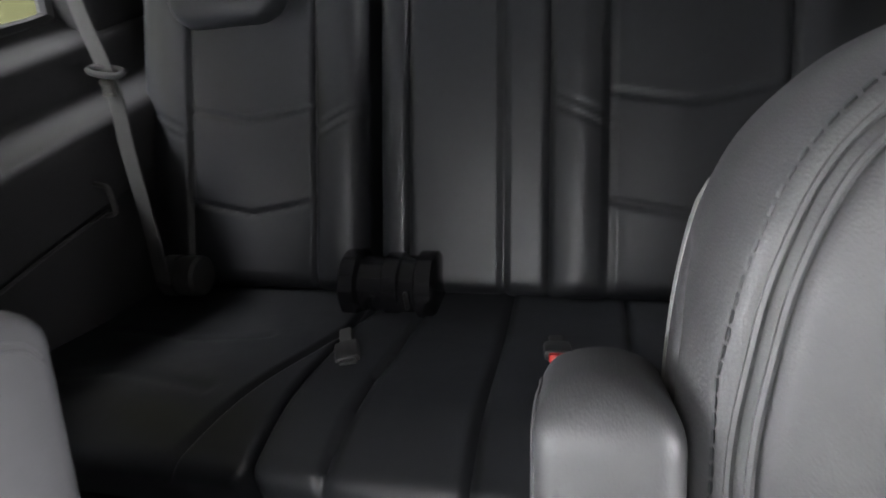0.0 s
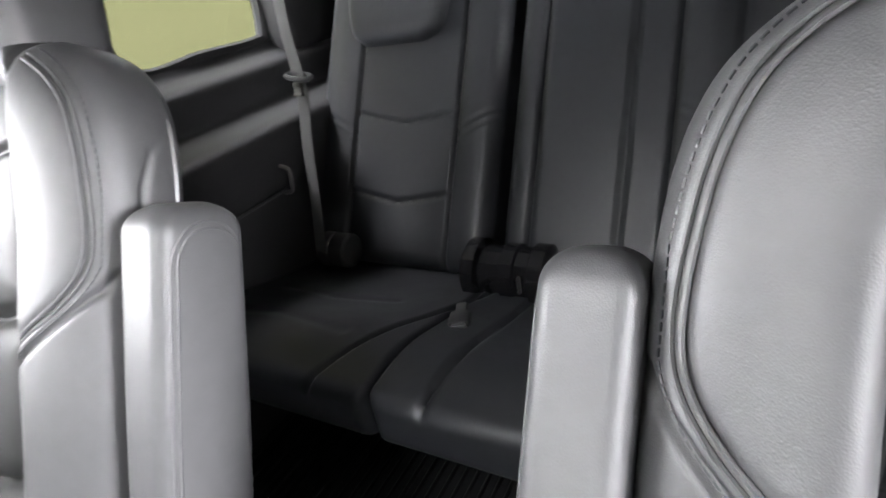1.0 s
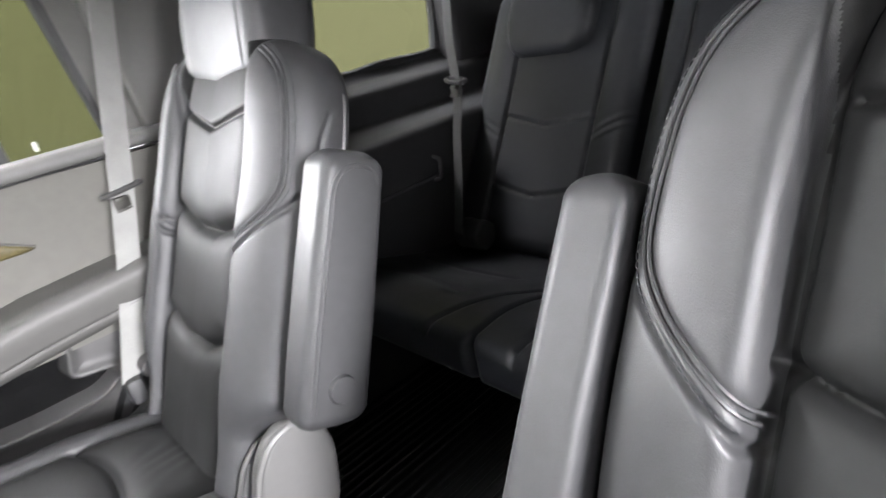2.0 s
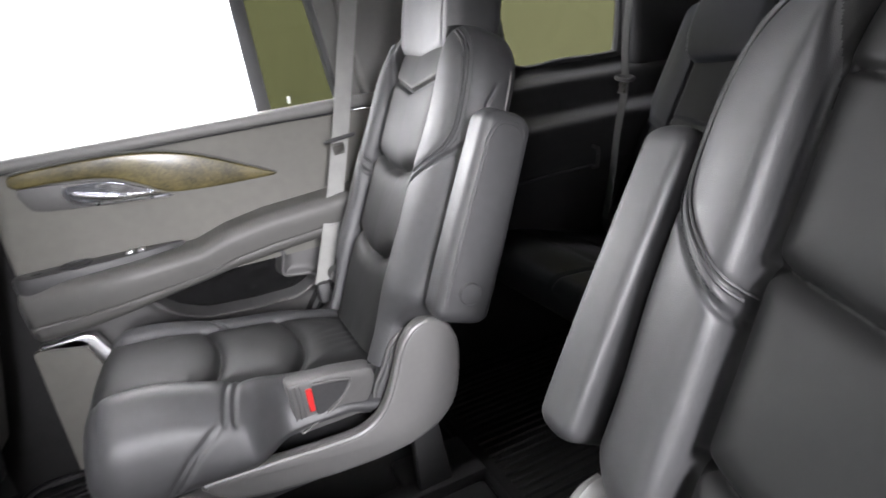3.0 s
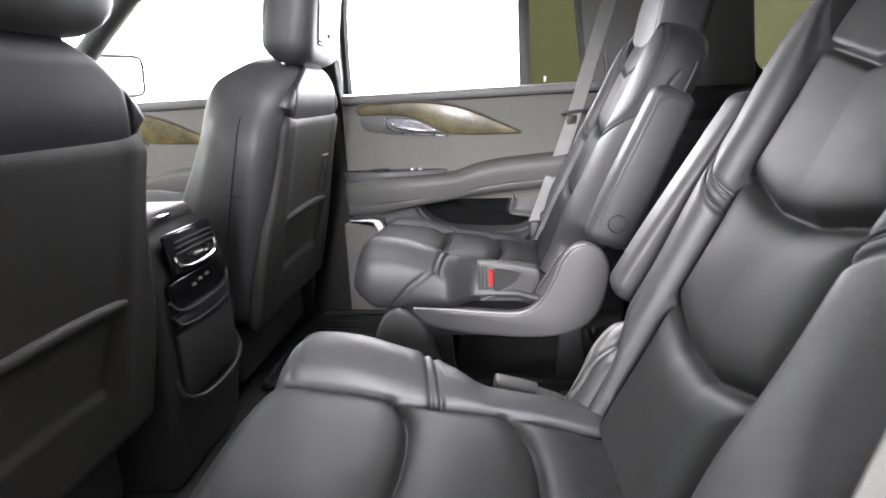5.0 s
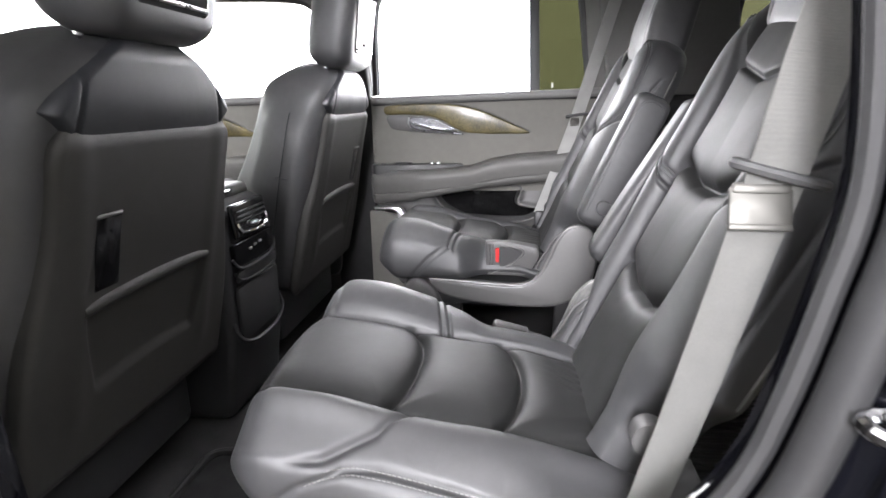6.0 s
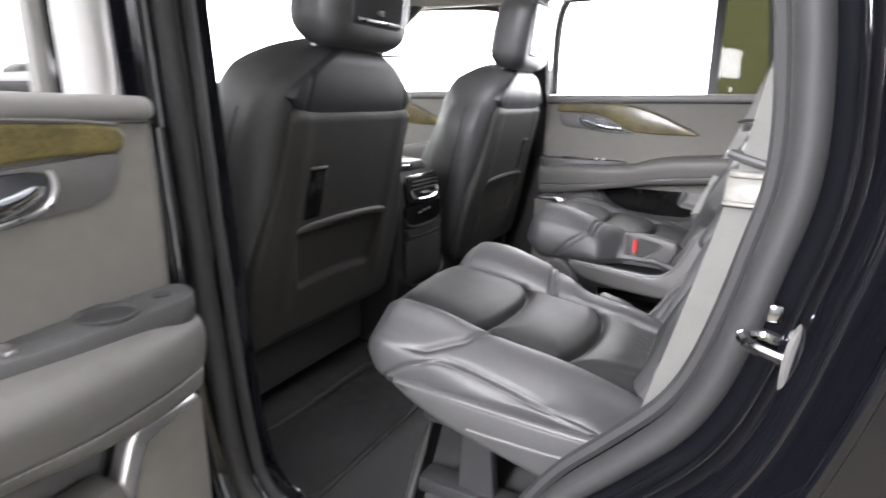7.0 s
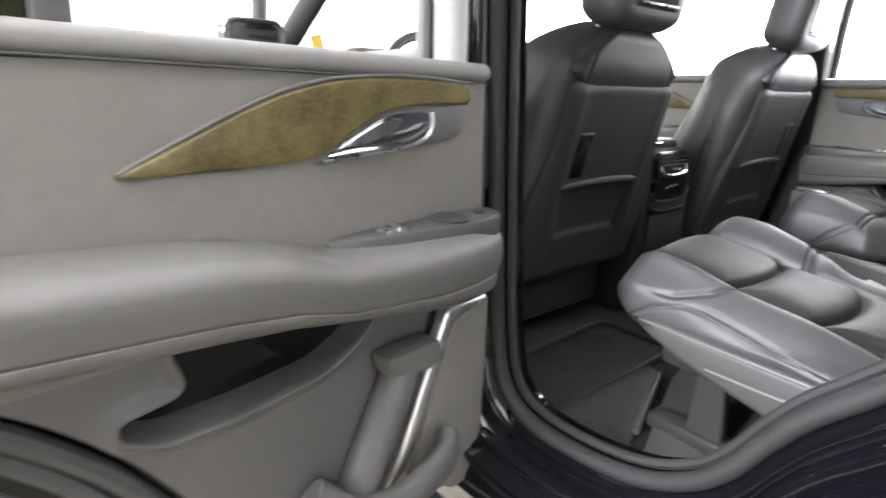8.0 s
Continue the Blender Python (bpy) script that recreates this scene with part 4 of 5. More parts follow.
# ---- rear bench ----
def bench_back(name, x0, x1, seams, chevrons, lab):
    """One split of the rear bench: cushion, back, head restraint."""
    cx, hw = (x0 + x1) / 2, (x1 - x0) / 2
    t = thing("rear_bench_seat", (cx, 0.8, 0.7), lab, "car seat", "seats of the rear bench")

    def put(nm, shape, mat, parent=t, l="", angle=38):
        return part(nm, shift(shape, -cx, -0.8, -0.7), mat, parent, l, angle)

    def bd(x, s):
        s = s - 0.065
        X = x + cx
        d = 0
        for k in seams:
            d = d - 0.009 * ridge(X - k, 0.0045)
        for a, b in chevrons:
            c, w = (a + b) / 2, (b - a) / 2
            for h in (0.073, 0.242):
                d = d - 0.006 * ridge(line_dist(X, s, [(c - w, h + 0.024), (c, h), (c + w, h + 0.024)]), 0.0042) * step(w + 0.004 - np.abs(X - c), 0, 0.004)
            d = d + 0.011 * ridge(np.abs(X - c) - w - 0.045, 0.04) + 0.004 * ridge(X - c, w)
            for sg in (-1, 1):
                for k in (0, 0.012):
                    d = d - 0.004 * ridge(line_dist(X, s, [(c + sg * w, 0.207 + 1.6 * k), (c + sg * (w + 0.09), 0.252 + 1.6 * k)]), 0.003)
        return d

    back = pose(cx, 1.055, 0.945, -31) @ pose(0, 0, -0.065)
    put("backrest", moved(pad(hw - 0.010, 0.665, 0.06, 0.03, 0.035, bd, 120, 110), back), leather_shaded, angle=80)
    for a, b in chevrons:
        c = (a + b) / 2
        put("headrest", moved(pad(lambda v: 0.105 + 0.02 * math.sin(math.pi * v), 0.19, 0.05, 0.035, 0.035, lambda x, s: -0.004 * ridge(s - 0.03, 0.003), 50, 40), pose(c - 0.04 * (1 if c < 0 else -0.4), 1.235, 1.32, -22)), leather_shaded, angle=80)

    def cd(x, s):
        X = x + cx
        d = 0.010 * ridge(s - 0.10, 0.10)
        for a, b in ((-0.282, -0.200), (-0.092, -0.080), (0.067, 0.066), (0.245, 0.245)):
            d = d - 0.009 * ridge(X - a - (b - a) * s / 0.25, 0.005)
        wr = np.sin(23 * X + 9 * s) * np.sin(31 * s - 6 * X)
        return d + 0.0022 * wr * ridge(np.abs(X) - 0.42, 0.2) - 0.003 * ridge(line_dist(X, s, [(-0.60, 0.10), (-0.45, 0.14), (-0.30, 0.12)]), 0.012) - 0.003 * ridge(line_dist(X, s, [(-0.56, 0.26), (-0.42, 0.24), (-0.30, 0.27)]), 0.010)

    seat = Matrix(((1, 0, 0, cx), (0, 0, 1, 0.556), (0, -1, 0, 0.946), (0, 0, 0, 1)))
    put("cushion", moved(pad(hw - 0.0005, 0.46, 0.042, 0.010, 0.024, cd, 130, 90, bend=lambda s: 0.075 * step(s, 0.06, 0.46)), seat), leather_shaded, angle=80)
    put("seat_frame", rbox(2 * hw - 0.10, 0.20, 0.20, 0.01, 1, (cx, 0.95, 0.745)), carpet)
    return t, put


bench_r, put_r = bench_back("right", -0.66, -0.181, (-0.535, -0.285), ((-0.535, -0.285),), "black leather outer seat of the rear bench")
bench_l, put_l = bench_back("left", -0.178, 0.66, (-0.112, 0.050, 0.122, 0.216, 0.466), ((0.216, 0.466),), "black leather double seat of the rear bench")


def hub(x, y, z, r, w):
    """Turned hinge cover with a ribbed middle, its axis across the car."""
    prof = [(r * 0.86, -w / 2), (r, -w / 2 + 0.006), (r, -w / 2 + 0.03), (r * 0.8, -w / 2 + 0.034), (r * 0.8, -0.008), (r * 0.92, -0.004), (r * 0.92, 0.02), (r * 0.84, 0.024),
            (r * 0.84, w / 2 - 0.035), (r * 0.98, w / 2 - 0.03), (r * 0.98, w / 2 - 0.005), (r * 0.85, w / 2)]
    return shift(lathe(prof, 28, "x"), x, y, z)


put_r("hinge_cover", hub(-0.528, 0.955, 0.960, 0.038, 0.075), plastic, bench_r, "round black hinge cover")
put_l("hinge_cover", hub(-0.134, 0.968, 0.945, 0.060, 0.165), gloss_black, bench_l, "glossy black hinge cover")
put_l("hinge_slot", rbox(0.006, 0.01, 0.035, 0.002, 1, (-0.095, 0.912, 0.955)), plastic_black, bench_l)


def buckle(x, y, z, rx, rz, label, button):
    t = thing("belt_buckle", (x, y, z), label, "belt buckle", "buckles of the rear bench")
    t.matrix_world = pose(x, y, z, rx, 0, rz)
    part("stalk", rbox(0.02, 0.006, 0.06, 0.002, 1, (0, 0, -0.02)), webbing_dark, t)
    part("housing", rbox(0.036, 0.016, 0.055, 0.006, 2, (0, 0, 0.03)), plastic_black, t)
    part("release_button", rbox(0.024, 0.012, 0.012, 0.003, 2, (0, -0.002, 0.06)), button, t)
    return t


buckle(-0.160, 0.81, 0.955, 75, 25, "small black belt buckle lying on the rear bench", plastic)
buckle(0.144, 0.82, 0.965, 60, 5, "small black belt buckle with a red button on the rear bench", red)


# ---- seat belts ----
def seat_belt(name, path, across, width, mat, label, guide=None, tongue=None, anchor=None):
    P = spline(path, 8)
    base = P[-1]
    t = thing("seat_belt", tuple(base), label, "seat belt", "seat belts")
    if np.ndim(across) == 2:
        f = np.linspace(0, 1, len(P))
        A = np.stack([np.interp(f, np.linspace(0, 1, len(across)), np.array(across)[:, k]) for k in range(3)], 1)
    else:
        A = across
    part("webbing", shift(band(P, A, width, 0.0022), *(-base)), mat, t)
    if guide:
        at, m = guide
        part("guide", shift(moved(tube(spline([(-0.036, 0, 0), (-0.03, -0.007, 0), (0, -0.010, 0), (0.03, -0.007, 0), (0.036, 0, 0), (0.03, 0.008, 0), (0, 0.010, 0), (-0.03, 0.008, 0)], 4, True), 0.005, 8, True), m), *(np.array(at) - base)), plastic, t, "dark plastic belt guide")
    if tongue:
        at, m, sc = tongue
        tg = part("tongue", shift(moved(join(rbox(0.05 * sc, 0.006, 0.036 * sc, 0.003, 2), rbox(0.046 * sc, 0.010, 0.010, 0.003, 2, (0, 0, 0.016 * sc)), rbox(0.05 * sc, 0.009, 0.006, 0.002, 2, (0, 0, -0.017 * sc))), m), *(np.array(at) - base)), tongue_metal, t, "silver belt tongue")
    if anchor:
        part("anchor", shift(rbox(0.04, 0.03, 0.05, 0.008, 2, anchor), *(-base)), plastic, t)
    return t


# second row, right: from the pillar down behind the passenger-side chair
seat_belt("r", [(-0.80, 0.43, 1.70), (-0.770, 0.372, 1.515), (-0.738, 0.306, 1.30), (-0.714, 0.271, 1.201), (-0.700, 0.247, 1.136), (-0.690, 0.213, 1.045), (-0.682, 0.184, 0.968)], (-0.12, 0.98, 0.12), 0.045, webbing_lit,
          "grey seat belt hanging in front of the middle pillar, brighter light in its colour", ((-0.739, 0.302, 1.285), pose(0, 0, 0, 8, 6, -82)), ((-0.728, 0.292, 1.262), pose(0, 0, 0, -8, 0, -82), 0.6), (-0.681, 0.180, 0.945))
# second row, left: beside the open door
seat_belt("l", [(0.775, 0.375, 1.66), (0.765, 0.355, 1.52), (0.745, 0.330, 1.39), (0.73, 0.312, 1.275), (0.725, 0.29, 1.17), (0.72, 0.255, 1.02), (0.715, 0.225, 0.90)], [(0.25, 0.97, 0.05), (0.15, 0.97, 0.1), (0.05, 0.95, 0.3), (0.0, 0.9, 0.45)], 0.05, webbing,
          "light grey seat belt beside the chair at the open door", ((0.732, 0.314, 1.278), pose(0, 0, 0, 0, 15, 82)), ((0.732, 0.302, 1.25), pose(0, 0, 0, -16, 0, 84), 1.0), None)
# rear bench, right
seat_belt("b", [(-0.62, 1.10, 1.58), (-0.575, 1.03, 1.42), (-0.534, 0.985, 1.30), (-0.535, 0.96, 1.20), (-0.53, 0.93, 1.08), (-0.525, 0.90, 0.985)], (0.93, -0.35, 0.1), 0.046, webbing_dark,
          "dark grey seat belt hanging beside the rear bench", ((-0.535, 0.985, 1.325), pose(0, 0, 0, 15, 5, -15)), ((-0.534, 0.975, 1.302), pose(0, 0, 0, -10, 0, -15), 0.55), None)


# ---- centre console ----
con = thing("centre_console", (0, -0.62, 0.62), "black centre console with rear air vents and chrome trim", "console")
CO = np.array([0, -0.62, 0.62])
UP = np.array([0, -0.038, 0.0])
body = prism([tuple(p) for p in rounded([(-0.55, 0.62), (-0.525, 0.80), (-0.53, 1.04), (-0.55, 1.115), (-0.59, 1.135), (-1.20, 1.11), (-1.20, 0.62)], 0.03)], "x", -0.135, 0.135, 0.02, 3)
part("body", shift(body, *(-CO)), plastic_black, con)
lid = pad(0.125, 0.44, 0.018, 0.016, 0.02, lambda x, s: 0.004 * ridge(x, 0.09), 30, 30)
part("lid", shift(moved(lid, Matrix(((1, 0, 0, 0), (0, 0, 1, -0.98), (0, -1, 0, 1.135), (0, 0, 0, 1)))), *(-CO + UP)), leather_trim, con, "grey leather armrest lid", 60)
part("lid_button", shift(rbox(0.05, 0.022, 0.008, 0.003, 2, (0, -0.545, 1.143)), *(-CO + UP)), chrome, con)
vent = part("vent_panel", shift(moved(rbox(0.165, 0.012, 0.078, 0.010, 3), pose(0, -0.488, 1.086, 8)), *(-CO + UP)), gloss_black, con, "glossy black vent panel")
for k in range(3):
    part("slat", shift(moved(rbox(0.13, 0.008, 0.003, 0.001, 1), pose(0, -0.480, 1.086 + 0.011 * k, 8)), *(-CO + UP)), plastic_black, vent)
part("vent_trim", shift(tube(spline([(-0.072, -0.479, 1.084), (-0.066, -0.476, 1.066), (-0.03, -0.474, 1.057), (0.03, -0.474, 1.057), (0.066, -0.476, 1.066), (0.072, -0.479, 1.084)], 5), 0.0042, 8), *(-CO + UP)), chrome, vent, "bright chrome bow")
part("vent_tab", shift(rbox(0.03, 0.010, 0.006, 0.002, 1, (0.0, -0.474, 1.074)), *(-CO + UP)), satin, vent)
# The open cubby's shade is drawn as a black plate.
ctl = part("cubby", shift(prism(rounded([(-0.10, 1.040), (0.10, 1.040), (0.098, 0.992), (0.07, 0.980), (-0.07, 0.980), (-0.098, 0.992)], 0.008), "y", -0.492, -0.4785, 0.002, 1), *(-CO + UP)), gloss_black, con, "black plate standing for the shade in the cubby, with small sockets")
for x, z in ((-0.022, 1.022), (0.004, 1.020), (0.028, 1.016)):
    part("socket", shift(rbox(0.014, 0.004, 0.006, 0.0015, 1, (x, -0.4775, z)), *(-CO + UP)), satin_plastic, ctl)
for z, r in ((0.978, 0.0035), (0.950, 0.003)):
    part("cubby_lip", shift(tube(spline([(-0.108, -0.482, z + 0.030), (-0.09, -0.476, z + 0.008), (-0.04, -0.473, z), (0.04, -0.473, z), (0.09, -0.476, z + 0.008), (0.108, -0.482, z + 0.030)], 6), r, 8), *(-CO + UP)), plastic_black, con)
part("cubby_front", shift(rbox(0.20, 0.010, 0.026, 0.005, 2, (0, -0.480, 0.964)), *(-CO + UP)), plastic_black, con)
part("drawer", shift(rbox(0.21, 0.012, 0.13, 0.012, 2, (0, -0.483, 0.875)), *(-CO + UP)), plastic_black, con)
part("drawer_lip", shift(tube(spline([(-0.12, -0.490, 0.86), (-0.115, -0.478, 0.825), (-0.07, -0.470, 0.803), (0, -0.468, 0.798), (0.07, -0.470, 0.803), (0.115, -0.478, 0.825), (0.12, -0.490, 0.86)], 6), 0.005, 8), *(-CO + UP)), plastic_black, con)


# ---- doors ----
WOOD = [(0.057, 1.323), (0.13, 1.329), (0.22, 1.331), (0.31, 1.325), (0.38, 1.310), (0.44, 1.288), (0.51, 1.256), (0.572, 1.226), (0.50, 1.2235), (0.42, 1.224), (0.345, 1.2295),
        (0.315, 1.240), (0.275, 1.264), (0.235, 1.282), (0.19, 1.291), (0.12, 1.2955), (0.057, 1.2965)]
BEZEL = [(0.341, 1.222), (0.312, 1.236), (0.272, 1.260), (0.233, 1.278), (0.188, 1.287), (0.12, 1.2915), (0.062, 1.2925), (0.066, 1.262), (0.085, 1.243), (0.15, 1.235), (0.24, 1.228)]
CUP = [(0.305, 1.240), (0.265, 1.262), (0.225, 1.279), (0.165, 1.284), (0.142, 1.277), (0.150, 1.255), (0.175, 1.243), (0.235, 1.236)]
ARCH = [(0.44, 0.58), (0.475, 0.68), (0.52, 0.78), (0.555, 0.84), (0.60, 0.905), (0.68, 0.99), (0.77, 1.05), (0.88, 1.10), (0.975, 1.17)]


def rear_door(m, at, rz, length, label, quarter=True, arch=True, lowered=True):
    """A side door, a along it from the hinge, p towards the cabin (m turns p over), z above the ground."""
    t = thing("car_door", at, label, "car door", "side doors", rz=rz)
    BASE = 0.5

    def put(name, shape, mat, parent=t, lab="", angle=38):
        """shape in (a, p, z)"""
        V, F = shape
        V = np.asarray(V, float) * np.array([1, m, 1]) - np.array([0, 0, BASE])
        return part(name, (V, F), mat, parent, lab, angle)

    L = length
    stretch = L / 0.98
    arch_pts = [(a * stretch, z) for a, z in ARCH] if arch else [(L - 0.02, 0.56), (L, 0.60), (L, 1.17)]
    ap = spline(arch_pts, 6)

    def zb(a):
        if a <= ap[0][0]:
            return 0.56
        return float(np.interp(a, ap[:, 0], ap[:, 1])) if arch else 0.56

    # painted shell
    w = 0.24 if arch else 0.02
    shell = [(-0.03, 0.53)] + [(p[0] + w, p[1] - 0.5 * w) for p in ap] + [(L + (0.10 if arch else 0.02), 1.335), (-0.03, 1.335)]
    put("shell", prism([tuple(p) for p in shell], "y", -0.17, -0.045, 0.012, 2), paint, t, "glossy black door shell")
    put("door_seal", tube([(p[0] + 0.02, -0.035, p[1] - 0.02) for p in ap] + [(L + 0.02, -0.035, 1.25)], 0.014, 8), plastic, t, "black rubber seal")
    if arch:
        for k in (0.05, 0.085, 0.12, 0.16, 0.20):
            put("arch_rib", tube([(p[0] + k, -0.046 + 0.008 * math.sin(60 * k), p[1] - 0.55 * k) for p in ap], 0.013, 8), plastic, t)
    # upper panel, softly bowed
    av = np.concatenate([np.linspace(-0.022, 0.03, 12), np.linspace(0.03, L, 52)[1:]])
    P = [[(a, 0.004 * math.sin(math.pi * v) - 0.045 * max(0.0, 1 - (a + 0.022) / 0.04) ** 2, 1.02 + (1.337 - 1.02) * v) for v in np.linspace(0, 1, 14)] for a in av]
    put("upper_panel", slab(P, (0, -0.03, 0)), suede, t, "grey suede-like upper panel")
    cap = pad(0.0145, L, 0.045, 0.013, 0.013, lambda x, s: 0 * x, 8, 20)
    V, F = cap
    capz = lambda a: 1.3425 + 0.02 * a
    put("belt_cap", (np.stack([V[:, 2], -V[:, 1] - 0.035, V[:, 0] + capz(V[:, 2])], 1), F), cap_leather, t, "grey leather door top", 60)
    put("belt_seam", tube([(a, 0.0065, capz(a) - 0.0155) for a in np.linspace(0.01, L - 0.01, 20)], 0.002, 6), plastic_black, t)
    put("window_wiper_strip", rbox(L - 0.02, 0.012, 0.018, 0.004, 2, (L / 2, -0.085, 1.345)), rubber, t)
    # wood inlay, bezel and handle
    put("wood_inlay", prism([tuple(p) for p in spline(WOOD, 3, True)], "y", -0.004, 0.011, 0.005, 3), wood, t, "glossy burl wood inlay")
    top_edge = spline(WOOD[:8], 5)
    put("inlay_edge", tube([(a, 0.007, z + 0.003) for a, z in top_edge], 0.0028, 6), leather_trim, t)
    bz = put("handle_bezel", prism([tuple(p) for p in spline(BEZEL, 3, True)], "y", -0.004, 0.009, 0.003, 2), plastic_mid, t, "grey handle bezel")
    put("handle_recess", prism([tuple(p) for p in spline(CUP, 3, True)], "y", 0.0, 0.0112, 0.001, 1), cup_metal, bz, "mirror-like handle cup")
    put("door_handle", tube(spline([(0.325, 0.012, 1.2315), (0.295, 0.017, 1.236), (0.25, 0.026, 1.2405), (0.21, 0.028, 1.248), (0.175, 0.022, 1.258), (0.155, 0.014, 1.268)], 6), [0.003 + 0.006 * math.sin(math.pi * k / 30) ** 0.6 for k in range(31)], 10, flat=0.6), chrome, bz, "bright chrome door handle")
    put("handle_blade", prism([tuple(p) for p in spline([(0.30, 1.243), (0.262, 1.263), (0.225, 1.276), (0.20, 1.272), (0.235, 1.252), (0.27, 1.243)], 3, True)], "y", 0.011, 0.0145, 0.001, 1), chrome, bz)
    put("bezel_ring", tube(spline([(0.142, 0.011, 1.284), (0.140, 0.012, 1.265), (0.152, 0.012, 1.247), (0.185, 0.011, 1.237), (0.25, 0.011, 1.231), (0.33, 0.010, 1.2245)], 5), 0.003, 6), satin, bz)
    # padded armrest
    za = [(0.0, 1.098, 0.972), (0.10, 1.104, 0.985), (0.24, 1.108, 1.012), (0.36, 1.114, 1.032), (0.43, 1.138, 1.045), (0.52, 1.154, 1.055), (0.70, 1.168, 1.072), (1.0, 1.195, 1.10)]
    A = np.array(za)
    ztop = lambda a: np.interp(a / stretch, A[:, 0], A[:, 1])
    zbot = lambda a: np.interp(a / stretch, A[:, 0], A[:, 2])
    seam = lambda x, s: -0.003 * ridge(x + 0.022, 0.0025) + 0.012 * ridge(x - 0.02, 0.04)
    V, F = pad(lambda v: float((ztop(v * L) - zbot(v * L)) / 2), L, 0.064, 0.024, 0.02, seam, 60, 110)
    arm_pad = put("armrest", (np.stack([V[:, 2], -V[:, 1] + 0.038 - 0.055 * np.maximum(0, 1 - V[:, 2] / 0.22) ** 1.5, V[:, 0] * 0.98 + (ztop(V[:, 2]) + zbot(V[:, 2])) / 2], 1), F), leather_trim, t, "padded grey leather armrest", 80)
    if arch:
        sew = [(a, 0.1065 - 0.055 * max(0, 1 - a / 0.22) ** 1.5, float((ztop(a) + zbot(a)) / 2) - 0.0216) for a in np.linspace(0.06, L - 0.05, 80)]
        put("stitch_line", dashes(sew, (0, 1, 0), 0.009, 0.006, 0.0009), thread, arm_pad)
    # switch pod with a cup and a window switch
    pod = [tuple(p) for p in spline([(0.01, 0.005), (0.02, 0.058), (0.09, 0.068), (0.18, 0.062), (0.28, 0.045), (0.335, 0.02), (0.28, 0.004), (0.15, 0.0)], 4, True)]
    pd = put("switch_pod", prism(pod, "z", 1.085, 1.122, 0.006, 2), plastic, t, "dark plastic switch pod")
    put("cup", shift(lathe([(0.030, 0.0), (0.033, 0.004), (0.033, 0.0055), (0.028, 0.0055), (0.027, 0.002), (0.003, 0.0015)], 24), 0.12, 0.034, 1.1205), plastic_black, pd)
    put("cup_rim", moved(tube([(0.031 * math.cos(k), 0.031 * math.sin(k), 0) for k in np.linspace(0, 2 * math.pi, 24, endpoint=False)], 0.002, 6, True), pose(0.12, 0.034, 1.1245)), plastic, pd)
    for k in (0.225, 0.248):
        put("window_switch", shift(rbox(0.014, 0.026, 0.008, 0.003, 2), k, 0.033, 1.124), satin, pd)
    put("lock_hole", shift(lathe([(0.010, 0), (0.010, 0.004), (0.004, 0.004)], 14), 0.048, 0.035, 1.1205), plastic_black, pd)
    # lower panel with a map pocket pressed into it
    pocket = [(0.215, 1.035), (0.40, 1.045), (0.545, 1.035), (0.525, 0.968), (0.602, 0.957), (0.606, 0.932), (0.56, 0.908), (0.45, 0.908), (0.335, 0.918), (0.272, 0.947), (0.235, 0.985)]
    pocket = [tuple(p) for p in rounded(pocket, 0.022, 4)]
    rim = pocket + pocket[:1]
    a_ = np.concatenate([np.linspace(0.0, 0.19, 40), np.linspace(0.19, 0.65, 220)[1:], np.linspace(0.65, L, 36)[1:]])
    lo = np.array([zb(a) for a in a_])
    v_ = np.concatenate([np.linspace(0, 0.6, 40), np.linspace(0.6, 1, 100)[1:]])
    AA = np.repeat(a_[:, None], len(v_), 1)
    ZZ = lo[:, None] + (1.075 - lo[:, None]) * v_[None, :]
    PP = -0.012 + 0.008 * np.sin(math.pi * v_)[None, :] + 0 * AA
    if arch:
        d = line_dist(AA, ZZ, rim)
        ins = np.zeros(AA.shape, bool)
        for (x0, y0), (x1, y1) in zip(rim[:-1], rim[1:]):
            if y0 != y1:
                ins ^= ((y0 > ZZ) != (y1 > ZZ)) & (AA < (x1 - x0) * (ZZ - y0) / (y1 - y0) + x0)
        PP = PP + np.where(ins, -0.075 * step(d, 0.0, 0.018) + 0.012 * ridge(d, 0.010), 0.012 * ridge(d, 0.013))
    PP = PP - 0.02 * ridge(line_dist(AA, ZZ, [(0.10, 0.94), (0.215, 0.60)]), 0.012)
    rows = np.stack([AA, PP, ZZ], 2)
    low_panel = put("lower_panel", slab(rows, (0, -0.012, 0)), plastic_mid, t, "grey moulded lower panel with a dark map pocket", 60)
    if arch:
        c = np.mean(pocket, axis=0)
        # Black sheet set into the recess to darken it like shade.
        put("pocket_shade", prism([tuple(c + (np.array(q) - c) * 0.955) for q in pocket], "y", -0.078, -0.045, 0.0, 1), carpet, low_panel, "black sheet standing for the shade inside the pocket")
        put("pocket_ledge", rbox(0.085, 0.045, 0.05, 0.008, 3, (0.575, -0.038, 0.990)), plastic_mid, t)
    # light corner panel, chrome strip and bottle holder
    put("corner_panel", prism(rounded([(-0.02, 0.565), (0.06, 0.565), (0.165, 0.66), (0.078, 0.948), (-0.02, 0.948)], 0.012), "y", -0.02, 0.012, 0.006, 2), suede, t, "light grey corner panel")
    ch = [(0.0, 0.962), (0.085, 0.966), (0.108, 0.957), (0.240, 0.652), (0.208, 0.638), (0.082, 0.938), (0.07, 0.949), (0.0, 0.950)]
    put("chrome_strip", prism([tuple(p) for p in rounded(ch, 0.006, 2)], "y", 0.0, 0.026, 0.008, 4), bright_trim, t, "wide bright brushed strip")
